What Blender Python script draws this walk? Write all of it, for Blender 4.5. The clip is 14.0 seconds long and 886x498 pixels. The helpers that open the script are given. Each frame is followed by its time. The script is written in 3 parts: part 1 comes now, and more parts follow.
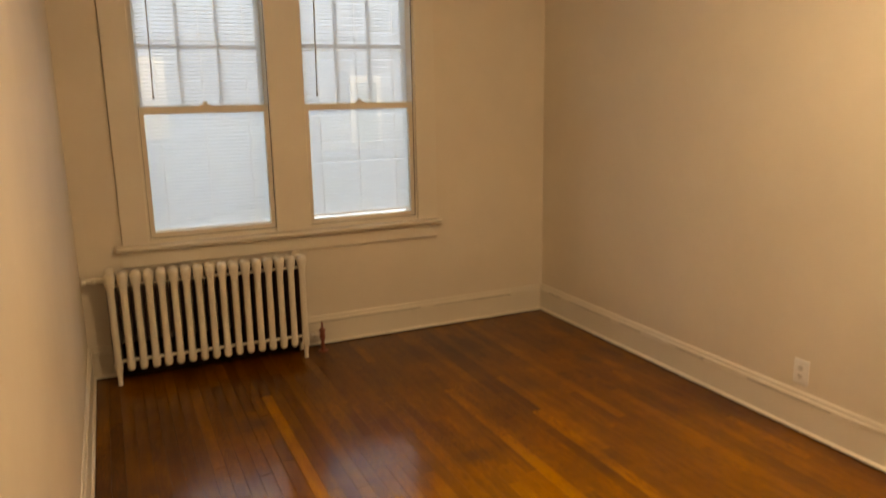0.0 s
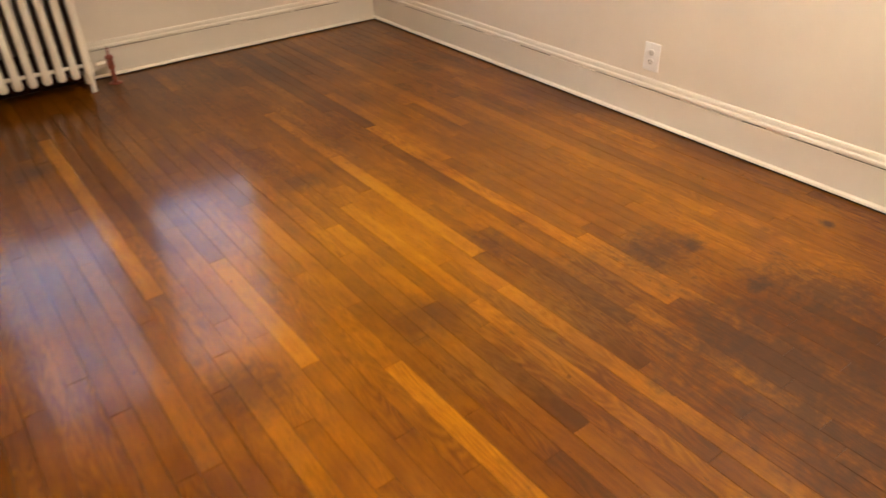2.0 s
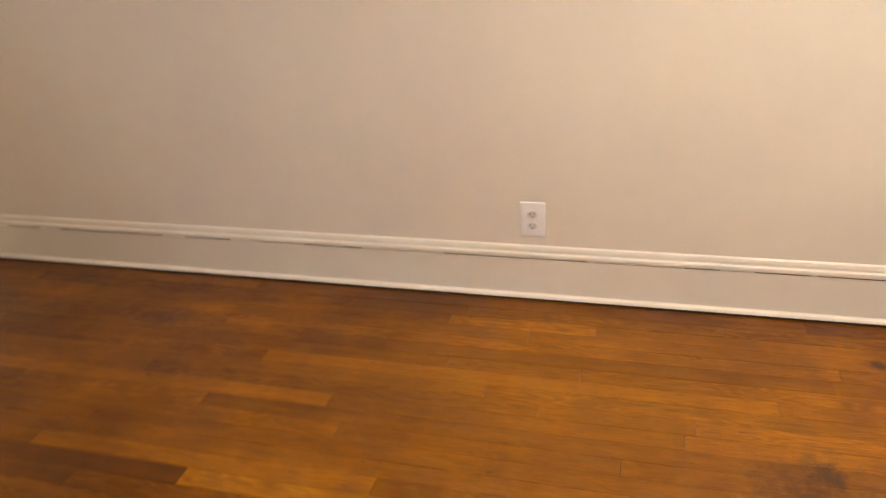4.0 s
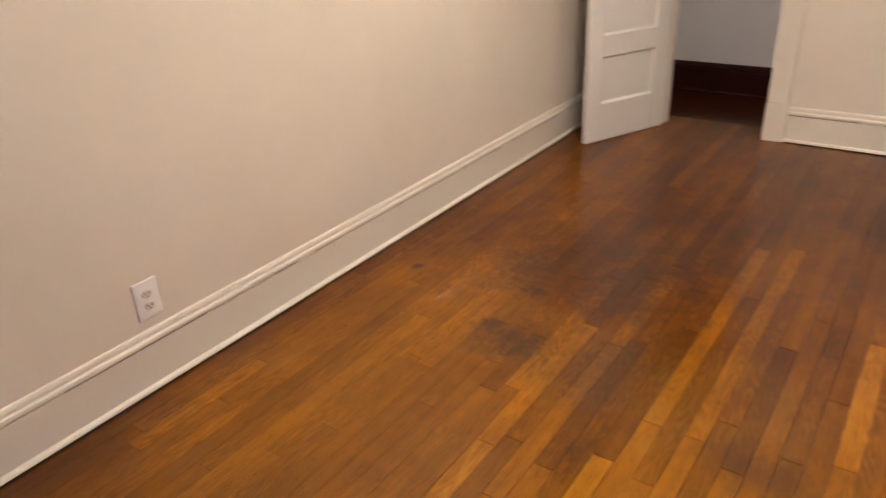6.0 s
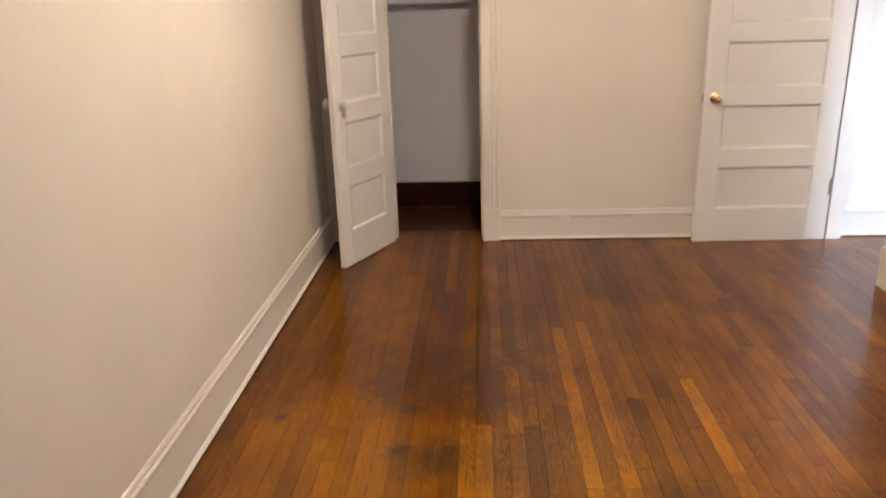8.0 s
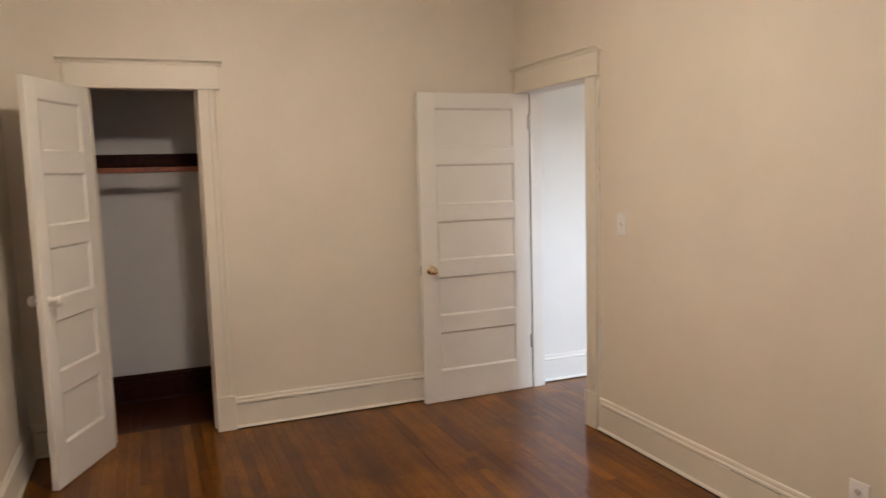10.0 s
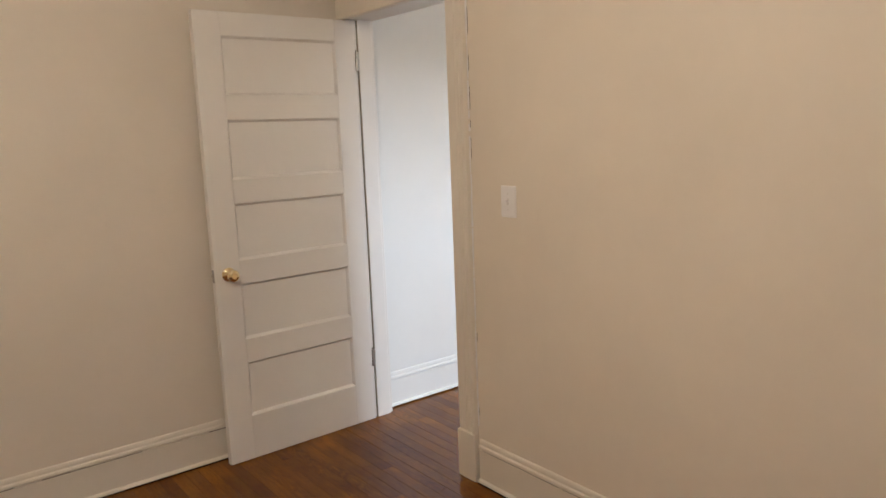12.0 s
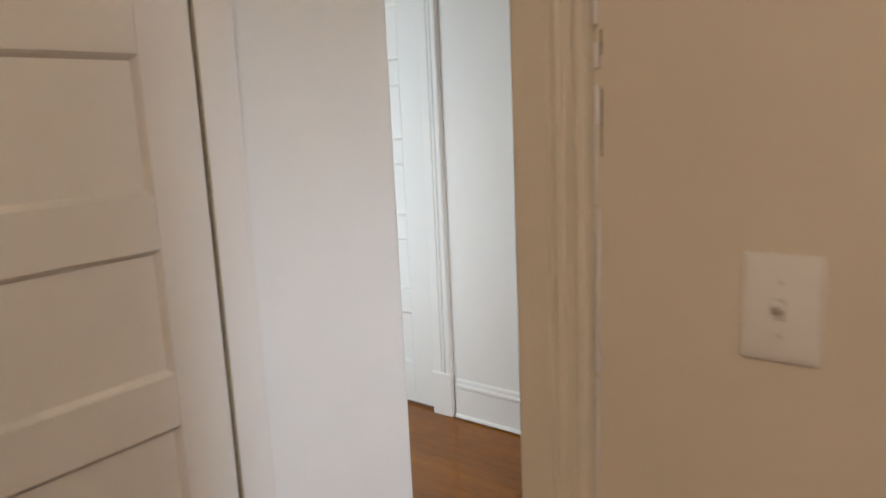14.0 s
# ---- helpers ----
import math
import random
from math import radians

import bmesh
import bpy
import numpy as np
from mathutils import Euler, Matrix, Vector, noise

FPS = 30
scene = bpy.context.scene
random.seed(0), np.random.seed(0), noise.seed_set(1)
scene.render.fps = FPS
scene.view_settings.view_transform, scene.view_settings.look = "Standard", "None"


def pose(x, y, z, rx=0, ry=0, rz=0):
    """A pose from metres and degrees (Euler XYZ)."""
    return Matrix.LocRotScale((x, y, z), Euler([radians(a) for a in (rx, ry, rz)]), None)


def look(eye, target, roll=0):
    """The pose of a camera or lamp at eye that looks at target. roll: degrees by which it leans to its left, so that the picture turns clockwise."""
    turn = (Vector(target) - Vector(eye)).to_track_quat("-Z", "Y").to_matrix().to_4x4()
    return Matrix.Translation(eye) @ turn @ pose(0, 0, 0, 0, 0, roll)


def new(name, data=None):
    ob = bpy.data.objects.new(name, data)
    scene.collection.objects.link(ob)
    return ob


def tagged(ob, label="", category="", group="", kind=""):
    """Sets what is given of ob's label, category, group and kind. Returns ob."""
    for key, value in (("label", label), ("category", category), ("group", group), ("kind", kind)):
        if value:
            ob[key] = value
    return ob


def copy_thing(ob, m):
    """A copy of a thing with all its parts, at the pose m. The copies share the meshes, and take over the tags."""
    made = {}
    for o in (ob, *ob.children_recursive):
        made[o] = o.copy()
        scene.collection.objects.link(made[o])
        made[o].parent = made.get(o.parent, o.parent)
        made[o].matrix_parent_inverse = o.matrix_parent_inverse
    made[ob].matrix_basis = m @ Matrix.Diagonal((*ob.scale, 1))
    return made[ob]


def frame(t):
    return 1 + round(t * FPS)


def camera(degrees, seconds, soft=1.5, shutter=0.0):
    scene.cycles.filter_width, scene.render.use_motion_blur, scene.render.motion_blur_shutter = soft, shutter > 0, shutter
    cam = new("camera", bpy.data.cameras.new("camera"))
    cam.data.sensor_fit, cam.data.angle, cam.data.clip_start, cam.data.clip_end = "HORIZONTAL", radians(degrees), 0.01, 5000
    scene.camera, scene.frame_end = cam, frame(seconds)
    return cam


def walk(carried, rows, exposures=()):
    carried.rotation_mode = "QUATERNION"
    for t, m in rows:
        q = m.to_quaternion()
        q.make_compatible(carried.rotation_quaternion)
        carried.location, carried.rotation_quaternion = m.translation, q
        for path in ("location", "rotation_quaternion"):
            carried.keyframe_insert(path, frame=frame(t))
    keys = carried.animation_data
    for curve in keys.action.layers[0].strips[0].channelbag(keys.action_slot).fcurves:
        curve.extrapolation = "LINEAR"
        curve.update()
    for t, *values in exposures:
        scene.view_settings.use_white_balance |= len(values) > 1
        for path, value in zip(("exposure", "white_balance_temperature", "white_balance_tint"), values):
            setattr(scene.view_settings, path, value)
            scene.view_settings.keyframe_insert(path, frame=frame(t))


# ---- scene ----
cam = camera(62.8, 14.0, 1.45, 0.4)
PATH = [
    (0, (0.391, 0.663, 1.584), (1.206, 2.442, 1.169), -1.0),
    (0.5, (0.437, 0.664, 1.459), (1.152, 2.425, 0.834), -1.7),
    (1, (0.479, 0.646, 1.37), (1.207, 2.311, 0.535), -2.4),
    (1.5, (0.557, 0.662, 1.335), (1.384, 2.18, 0.329), -2.3),
    (2, (0.704, 0.949, 1.304), (1.691, 2.31, 0.221), -1.7),
    (2.5, (0.858, 1.329, 1.286), (2.024, 2.547, 0.211), -1.7),
    (2.7, (0.923, 1.52, 1.288), (2.162, 2.682, 0.234), -2.0),
    (4.8, (1.243, 3.089, 1.273), (3.03, 2.791, 0.426), -6.1),
    (5, (1.287, 3.228, 1.316), (2.992, 2.65, 0.446), -5.3),
    (5.5, (1.355, 3.554, 1.366), (2.781, 2.457, 0.494), -4.6),
    (6, (1.44, 3.863, 1.33), (2.494, 2.417, 0.436), -2.9),
    (6.5, (1.586, 4.022, 1.328), (2.328, 2.4, 0.424), -2.7),
    (7, (1.84, 4.113, 1.35), (2.325, 2.382, 0.473), -2.5),
    (7.5, (2.039, 4.208, 1.37), (2.316, 2.397, 0.567), -1.9),
    (8, (2.248, 4.228, 1.426), (2.358, 2.331, 0.802), -1.8),
    (8.5, (2.462, 4.205, 1.514), (2.379, 2.258, 1.068), -1.4),
    (9, (2.546, 4.229, 1.549), (2.222, 2.279, 1.25), -1.3),
    (9.2, (2.564, 4.244, 1.556), (2.153, 2.304, 1.297), -1.3),
    (11.3, (2.369, 3.548, 1.476), (1.245, 1.915, 1.213), -2.0),
    (11.5, (2.26, 3.362, 1.488), (1.106, 1.753, 1.204), -1.9),
    (12, (2.067, 2.934, 1.492), (0.858, 1.373, 1.17), -2.2),
    (12.5, (1.856, 2.451, 1.498), (0.585, 0.945, 1.159), -2.2),
    (13, (1.594, 1.982, 1.493), (0.236, 0.563, 1.116), -2.0),
    (13.5, (1.294, 1.544, 1.453), (-0.126, 0.188, 1.072), -2.1),
    (14, (1.0, 1.105, 1.441), (-0.539, -0.118, 1.072), -2.6),
]
EXPOSURES = [(0.0, 1.39, 9900, 12), (0.5, 1.52, 10300, 14), (1.0, 1.81, 9500, 14), (1.5, 2.20, 7000, 11), (2.5, 2.46, 6200, 10), (5.0, 2.07, 5800, 10), (5.5, 2.00, 5800, 11),
             (7.5, 2.07, 5850, 12), (8.0, 1.90, 5800, 11), (8.5, 1.69, 5800, 10), (9.0, 1.48, 5850, 10), (11.5, 1.29, 5950, 9), (12.5, 1.10, 6000, 9), (13.0, 0.98, 6150, 10), (13.5, 0.86, 6300, 11), (14.0, 0.71, 6500, 13)]
walk(cam, [(t, look(eye, target, roll)) for t, eye, target, roll in PATH], EXPOSURES)

# ---------------- world and daylight ----------------
world = bpy.data.worlds.new("world")
scene.world = world
world.use_nodes = True
wn = world.node_tree.nodes
sky = wn.new("ShaderNodeTexSky")
sky.sky_type, sky.sun_disc = "NISHITA", False
sky.sun_elevation, sky.sun_rotation = radians(42), radians(180)
wn["Background"].inputs["Strength"].default_value = 0.12
world.node_tree.links.new(sky.outputs[0], wn["Background"].inputs["Color"])

sun = new("sun", bpy.data.lights.new("sun", "SUN"))
sun.data.energy, sun.data.angle, sun.data.color = 3.5, radians(0.6), (1.0, 0.97, 0.94)
sun.matrix_world = pose(0, 0, 8, 48, 0, 6)

# daylight that enters the hall through the window at its north end
hall_day = new("hall_daylight", bpy.data.lights.new("hall_daylight", "AREA"))
hall_day.data.shape, hall_day.data.size, hall_day.data.size_y = "RECTANGLE", 1.2, 0.4
hall_day.data.energy, hall_day.data.color = 63, (0.76, 0.87, 1.0)
hall_day.matrix_world = pose(-0.75, 4.5, 2.27, -85, 0, 0)
# added fill lamp in an assumed, unseen side opening, brightening the far hall door
passage_fill = new("passage_fill_lamp", bpy.data.lights.new("passage_fill_lamp", "AREA"))
passage_fill.data.shape, passage_fill.data.size, passage_fill.data.size_y = "RECTANGLE", 1.7, 1.1
passage_fill.data.energy, passage_fill.data.color = 11, (0.80, 0.92, 1.0)
passage_fill.matrix_world = pose(-0.40, -1.7, 1.05, 0, 90, 0)
LAMP_STRENGTH = 52.0
LAMP_COLOUR = (1.0, 0.815, 0.61)

# ---------------- materials ----------------


class Graph:
    """A small helper round a material's node tree."""

    def __init__(self, name):
        self.mat = bpy.data.materials.new(name)
        self.mat.use_nodes = True
        self.n, self.l = self.mat.node_tree.nodes, self.mat.node_tree.links
        self.bsdf = self.n["Principled BSDF"]

    def node(self, kind, **values):
        nd = self.n.new(kind)
        for k, v in values.items():
            if k == "blend":
                nd.blend_type = v
            elif k == "op":
                nd.operation = v
            elif k == "dtype":
                nd.data_type = v
        return nd

    def link(self, a, b):
        self.l.new(a, b)

    def coords(self, scale=(1, 1, 1), loc=None):
        geo = self.node("ShaderNodeNewGeometry")
        mp = self.node("ShaderNodeMapping")
        mp.inputs["Scale"].default_value = scale
        self.link(geo.outputs["Position"], mp.inputs["Vector"])
        return mp.outputs[0]

    def noise(self, vec, scale, detail=3.0, rough=0.55):
        nd = self.node("ShaderNodeTexNoise")
        nd.inputs["Scale"].default_value = scale
        nd.inputs["Detail"].default_value = detail
        nd.inputs["Roughness"].default_value = rough
        self.link(vec, nd.inputs["Vector"])
        return nd.outputs["Fac"]

    def ramp(self, fac, stops):
        nd = self.node("ShaderNodeValToRGB")
        el = nd.color_ramp.elements
        while len(el) < len(stops):
            el.new(0.5)
        for e, (p, c) in zip(el, stops):
            e.position, e.color = p, (*c, 1) if len(c) == 3 else c
        self.link(fac, nd.inputs[0])
        return nd.outputs[0]

    def mix(self, fac, a, b, blend="MIX"):
        nd = self.node("ShaderNodeMix", dtype="RGBA", blend=blend)
        for sock, v in ((nd.inputs[0], fac), (nd.inputs[6], a), (nd.inputs[7], b)):
            if isinstance(v, (int, float)):
                sock.default_value = v
            elif isinstance(v, tuple):
                sock.default_value = (*v, 1)
            else:
                self.link(v, sock)
        return nd.outputs[2]

    def math(self, op, a, b=0.0, c=0.0, clamp=False):
        nd = self.node("ShaderNodeMath", op=op)
        nd.use_clamp = clamp
        for sock, v in zip(nd.inputs, (a, b, c)):
            if isinstance(v, (int, float)):
                sock.default_value = v
            else:
                self.link(v, sock)
        return nd.outputs[0]

    def bump(self, height, strength, dist):
        nd = self.node("ShaderNodeBump")
        nd.inputs["Strength"].default_value, nd.inputs["Distance"].default_value = strength, dist
        self.link(height, nd.inputs["Height"])
        self.link(nd.outputs[0], self.bsdf.inputs["Normal"])

    def put(self, name, v):
        sock = self.bsdf.inputs[name]
        if isinstance(v, (int, float)):
            sock.default_value = v
        elif isinstance(v, tuple):
            sock.default_value = (*v, 1)
        else:
            self.link(v, sock)


def paint(name, colour, rough, spread=0.05, grain=260.0, grain_depth=0.0006, wear=0.0):
    """Painted plaster or painted wood: soft tone clouds, brush or roller grain, a little grime."""
    g = Graph(name)
    p = g.coords()
    clouds = g.noise(p, 1.7, 4)
    fine = g.noise(p, 22, 3)
    dark = tuple(c * (1 - spread * 1.6) for c in colour)
    light = tuple(min(1, c * (1 + spread)) for c in colour)
    col = g.ramp(clouds, [(0.3, dark), (0.7, light)])
    col = g.mix(g.math("MULTIPLY", fine, 0.10), col, tuple(c * 0.8 for c in colour))
    if wear:
        spots = g.ramp(g.noise(p, 34, 6, 0.7), [(0.66, (0, 0, 0)), (0.74, (1, 1, 1))])
        col = g.mix(g.math("MULTIPLY", spots, wear), col, (0.33, 0.25, 0.17))
    g.put("Base Color", col)
    g.put("Roughness", g.math("MULTIPLY_ADD", fine, 0.16, rough - 0.08))
    h = g.math("ADD", g.noise(p, grain, 2), g.math("MULTIPLY", g.noise(p, 9, 3), 2.0))
    g.bump(h, 0.35, grain_depth)
    return g.mat


def plain(name, colour, rough, metal=0.0, spread=0.12, scale=40.0, bump=0.0004, gloss=0.5):
    g = Graph(name)
    p = g.coords()
    f = g.noise(p, scale, 4)
    g.put("Base Color", g.ramp(f, [(0.3, tuple(c * (1 - spread) for c in colour)), (0.7, tuple(min(1, c * (1 + spread)) for c in colour))]))
    g.put("Roughness", g.math("MULTIPLY_ADD", g.noise(p, scale * 3, 3), 0.14, rough - 0.07))
    g.put("Metallic", metal)
    g.put("Specular IOR Level", gloss)
    g.bump(f, 0.3, bump)
    return g.mat


def blotch(g, pos, cx, cy, rx, ry, soft, ragged=1.3, wander=1.3):
    """1 inside a ragged ellipse on the floor, 0 outside."""
    sep = g.node("ShaderNodeSeparateXYZ")
    g.link(pos, sep.inputs[0])
    dx = g.math("MULTIPLY", g.math("SUBTRACT", sep.outputs[0], cx), 1 / rx)
    dy = g.math("MULTIPLY", g.math("SUBTRACT", sep.outputs[1], cy), 1 / ry)
    d = g.math("SQRT", g.math("ADD", g.math("MULTIPLY", dx, dx), g.math("MULTIPLY", dy, dy)))
    d = g.math("ADD", d, g.math("MULTIPLY_ADD", g.noise(pos, 6.5, 3, 0.6), wander, -wander / 2))
    if ragged:
        d = g.math("ADD", d, g.math("MULTIPLY_ADD", g.noise(pos, 34, 3, 0.65), ragged, -ragged / 2))
    return g.math("MULTIPLY", g.math("SUBTRACT", 1.0, d), 1 / soft, clamp=True)


def floor_wood():
    """Old oak strips under glossy amber varnish, worn through and stained in places."""
    g = Graph("varnished_oak")
    geo = g.node("ShaderNodeNewGeometry")
    info = g.node("ShaderNodeObjectInfo")
    pos = geo.outputs["Position"]
    sep = g.node("ShaderNodeSeparateColor")
    g.link(info.outputs["Color"], sep.inputs[0])
    # the green channel is 1 on strips that are objects of their own, 0 on the joined rest
    tone, single, red = sep.outputs[0], sep.outputs[1], sep.outputs[2]
    seed = g.math("FRACT", g.math("ADD", info.outputs["Random"], geo.outputs["Random Per Island"]))
    rnd2 = g.math("FRACT", g.math("MULTIPLY", seed, 37.7))
    loose = g.math("MULTIPLY_ADD", single, -0.22, 0.34)
    tone = g.math("ADD", tone, g.math("MULTIPLY", g.math("SUBTRACT", seed, 0.5), loose), clamp=True)
    shift = g.node("ShaderNodeCombineXYZ")
    g.link(g.math("MULTIPLY", seed, 19.0), shift.inputs[0])
    g.link(g.math("MULTIPLY", rnd2, 31.0), shift.inputs[1])
    add = g.node("ShaderNodeVectorMath", op="ADD")
    g.link(pos, add.inputs[0])
    g.link(shift.outputs[0], add.inputs[1])

    def along(vec, k):
        mp = g.node("ShaderNodeMapping")
        mp.inputs["Scale"].default_value = (1, k, 1)
        g.link(vec, mp.inputs[0])
        return mp.outputs[0]

    own = add.outputs[0]
    grain = g.noise(along(own, 0.07), 210, 4, 0.6)
    streak = g.noise(along(own, 0.05), 42, 3, 0.55)
    figure = g.noise(along(own, 0.13), 25, 1, 0.4)
    flecks = g.noise(along(own, 0.45), 95, 3, 0.6)
    smudge = g.noise(along(own, 0.35), 13, 4, 0.6)
    clouds = g.noise(along(pos, 0.6), 3.1, 5, 0.62)
    drift = g.noise(pos, 1.5, 3)
    figured = g.math("MULTIPLY", g.math("SUBTRACT", rnd2, 0.38), 3.2, clamp=True)
    rings = g.math("PINGPONG", g.math("MULTIPLY", figure, 11.0), 0.5)
    # warm pool of lamplight put into the floor's colour
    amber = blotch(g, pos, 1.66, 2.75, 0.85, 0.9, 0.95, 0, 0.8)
    # brighter orange tone towards the east wall
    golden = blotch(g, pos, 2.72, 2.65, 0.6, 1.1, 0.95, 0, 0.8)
    south_dark = blotch(g, pos, 1.75, 0.65, 1.7, 1.55, 0.85, 0, 0.5)
    worn = blotch(g, pos, 2.0, 2.1, 0.62, 0.34, 0.9, 0.5)
    # one value from dark to light: the strip's own tone, streaks along it, growth rings, old varnish
    v = g.math("MULTIPLY_ADD", tone, 0.84, 0.0)
    v = g.math("ADD", v, g.math("MULTIPLY_ADD", streak, 0.42, -0.21))
    v = g.math("ADD", v, g.math("MULTIPLY_ADD", smudge, 0.42, -0.21))
    depth = g.math("ADD", g.math("MULTIPLY_ADD", figured, 0.44, 0.07), g.math("MULTIPLY", worn, 0.32))
    v = g.math("ADD", v, g.math("MULTIPLY", g.math("SUBTRACT", rings, 0.25), depth))
    v = g.math("ADD", v, g.math("MULTIPLY_ADD", clouds, 1.05, -0.525))
    v = g.math("ADD", v, g.math("MULTIPLY_ADD", drift, 0.4, -0.2))
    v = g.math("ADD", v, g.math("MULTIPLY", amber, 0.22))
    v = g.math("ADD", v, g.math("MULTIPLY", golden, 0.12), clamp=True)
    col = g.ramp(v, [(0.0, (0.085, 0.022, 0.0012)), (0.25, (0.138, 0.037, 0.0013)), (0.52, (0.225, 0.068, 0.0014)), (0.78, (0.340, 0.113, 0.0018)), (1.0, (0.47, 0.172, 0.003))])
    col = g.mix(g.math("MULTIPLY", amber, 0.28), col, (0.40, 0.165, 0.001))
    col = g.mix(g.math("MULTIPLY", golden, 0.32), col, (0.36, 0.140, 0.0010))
    col = g.mix(g.math("MULTIPLY", worn, g.math("MULTIPLY_ADD", rings, 0.75, 0.10)), col, (0.25, 0.118, 0.06))
    col = g.mix(g.ramp(grain, [(0.50, (0.0, 0.0, 0.0)), (0.66, (0.36, 0.36, 0.36))]), col, (0.075, 0.022, 0.003))
    col = g.mix(g.ramp(flecks, [(0.60, (0, 0, 0)), (0.74, (0.26, 0.26, 0.26))]), col, (0.07, 0.018, 0.0015))
    # darker towards the walls and the radiator
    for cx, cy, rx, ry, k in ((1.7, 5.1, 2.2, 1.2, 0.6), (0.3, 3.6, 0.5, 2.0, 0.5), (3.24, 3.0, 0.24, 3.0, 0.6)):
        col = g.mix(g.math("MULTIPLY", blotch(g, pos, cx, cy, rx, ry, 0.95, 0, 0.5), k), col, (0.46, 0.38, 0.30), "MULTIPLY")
    # south half darkened in the colour, offsetting the lamp's brightness there
    col = g.mix(g.math("MULTIPLY", south_dark, 0.8), col, (0.50, 0.43, 0.38), "MULTIPLY")
    # dark worn and water-stained patches; the broad (2.35, 1.35) one also dims for weaker sheen
    for cx, cy, rx, ry, k in ((2.44, 2.13, 0.17, 0.15, 0.75), (2.20, 2.14, 0.20, 0.22, 0.36), (2.07, 2.15, 0.12, 0.34, 0.35), (2.64, 1.70, 0.15, 0.28, 0.72), (2.24, 1.56, 0.32, 0.42, 0.72), (2.35, 1.35, 0.6, 0.6, 0.4),
                              (2.04, 2.50, 0.08, 0.14, 0.6), (2.08, 1.1, 0.16, 0.4, 0.45), (1.63, 2.33, 0.16, 0.12, 0.5), (1.10, 2.38, 0.12, 0.18, 0.6), (1.75, 3.33, 0.13, 0.08, 0.5),
                              (0.92, 4.12, 0.14, 0.12, 0.6), (0.24, 2.66, 0.07, 0.10, 0.85), (2.50, 1.83, 0.05, 0.035, 0.8), (2.54, 2.09, 0.05, 0.05, 0.7), (3.01, 1.885, 0.03, 0.03, 0.85), (2.91, 4.1, 0.09, 0.10, 0.6)):
        st = blotch(g, pos, cx, cy, rx, ry, 0.8)
        col = g.mix(g.math("MULTIPLY", st, k), col, (0.050, 0.020, 0.026))
    col = g.mix(g.math("MULTIPLY", blotch(g, pos, -1.1, -0.8, 1.0, 1.5, 0.9, 0, 0.5), 0.5), col, (0.36, 0.115, 0.002))
    dents = g.ramp(g.noise(along(own, 0.4), 46, 2, 0.5), [(0.72, (0, 0, 0)), (0.76, (0.55, 0.55, 0.55))])
    col = g.mix(dents, col, (0.045, 0.016, 0.004))
    # the blue channel marks closet strips: dark red, the closet's shade put in
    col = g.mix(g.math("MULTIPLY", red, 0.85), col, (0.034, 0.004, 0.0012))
    # the aged varnish deepens everything beneath it
    col = g.mix(1.0, col, (0.91, 0.97, 0.35), "MULTIPLY")
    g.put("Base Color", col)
    g.put("Roughness", g.math("MULTIPLY_ADD", g.noise(pos, 5, 4), 0.07, g.math("MULTIPLY_ADD", grain, 0.05, 0.07)))
    g.put("Specular IOR Level", 0.42)
    g.bump(g.math("ADD", g.noise(pos, 8, 1), g.math("MULTIPLY", streak, 0.12)), 0.05, 0.0004)
    # scuffs give the varnish a broad sheen beside its sharp one
    hazy = g.node("ShaderNodeBsdfPrincipled")
    g.link(col, hazy.inputs["Base Color"])
    hazy.inputs["Roughness"].default_value = 0.30
    hazy.inputs["Specular IOR Level"].default_value = 0.24
    both = g.node("ShaderNodeMixShader")
    both.inputs[0].default_value = 0.38
    g.link(g.bsdf.outputs[0], both.inputs[1])
    g.link(hazy.outputs[0], both.inputs[2])
    g.link(both.outputs[0], g.n["Material Output"].inputs["Surface"])
    return g.mat


def glass():
    g = Graph("window_glass")
    g.put("Base Color", (0.96, 0.98, 0.98))
    g.put("Roughness", 0.0)
    g.put("Transmission Weight", 1.0)
    g.put("IOR", 1.02)
    return g.mat


def blind_vinyl():
    """White vinyl that lets daylight glow through."""
    g = Graph("white_vinyl")
    p = g.coords()
    g.put("Base Color", g.ramp(g.noise(p, 12, 3), [(0.3, (0.78, 0.78, 0.77)), (0.7, (0.84, 0.84, 0.83))]))
    g.put("Roughness", 0.42)
    tr = g.node("ShaderNodeBsdfTranslucent")
    # daylight's cool tint put into the translucent colour
    tr.inputs["Color"].default_value = (0.76, 0.88, 1.0, 1)
    mx = g.node("ShaderNodeMixShader")
    mx.inputs[0].default_value = 0.58
    g.link(g.bsdf.outputs[0], mx.inputs[1])
    g.link(tr.outputs[0], mx.inputs[2])
    g.link(mx.outputs[0], g.n["Material Output"].inputs["Surface"])
    return g.mat


def glow(name, colour, strength):
    g = Graph(name)
    g.put("Base Color", (0.8, 0.8, 0.8))
    g.put("Emission Color", colour)
    g.put("Emission Strength", strength)
    return g.mat


WALL = paint("cream_wall_paint", (0.745, 0.672, 0.57), 0.62, 0.035, 240, 0.0007)
TRIM = paint("cream_trim_enamel", (0.75, 0.69, 0.592), 0.47, 0.03, 120, 0.0008, 0.25)
DOORP = paint("off_white_door_enamel", (0.79, 0.755, 0.70), 0.40, 0.03, 130, 0.0007, 0.12)
HALLW = paint("white_hall_paint", (0.80, 0.79, 0.755), 0.6, 0.02, 240, 0.0006)
# closet walls: greyer and slightly darker than the room's cream
CLOSETW = paint("grey_white_closet_tone", (0.66, 0.635, 0.62), 0.65, 0.04, 240, 0.0006)
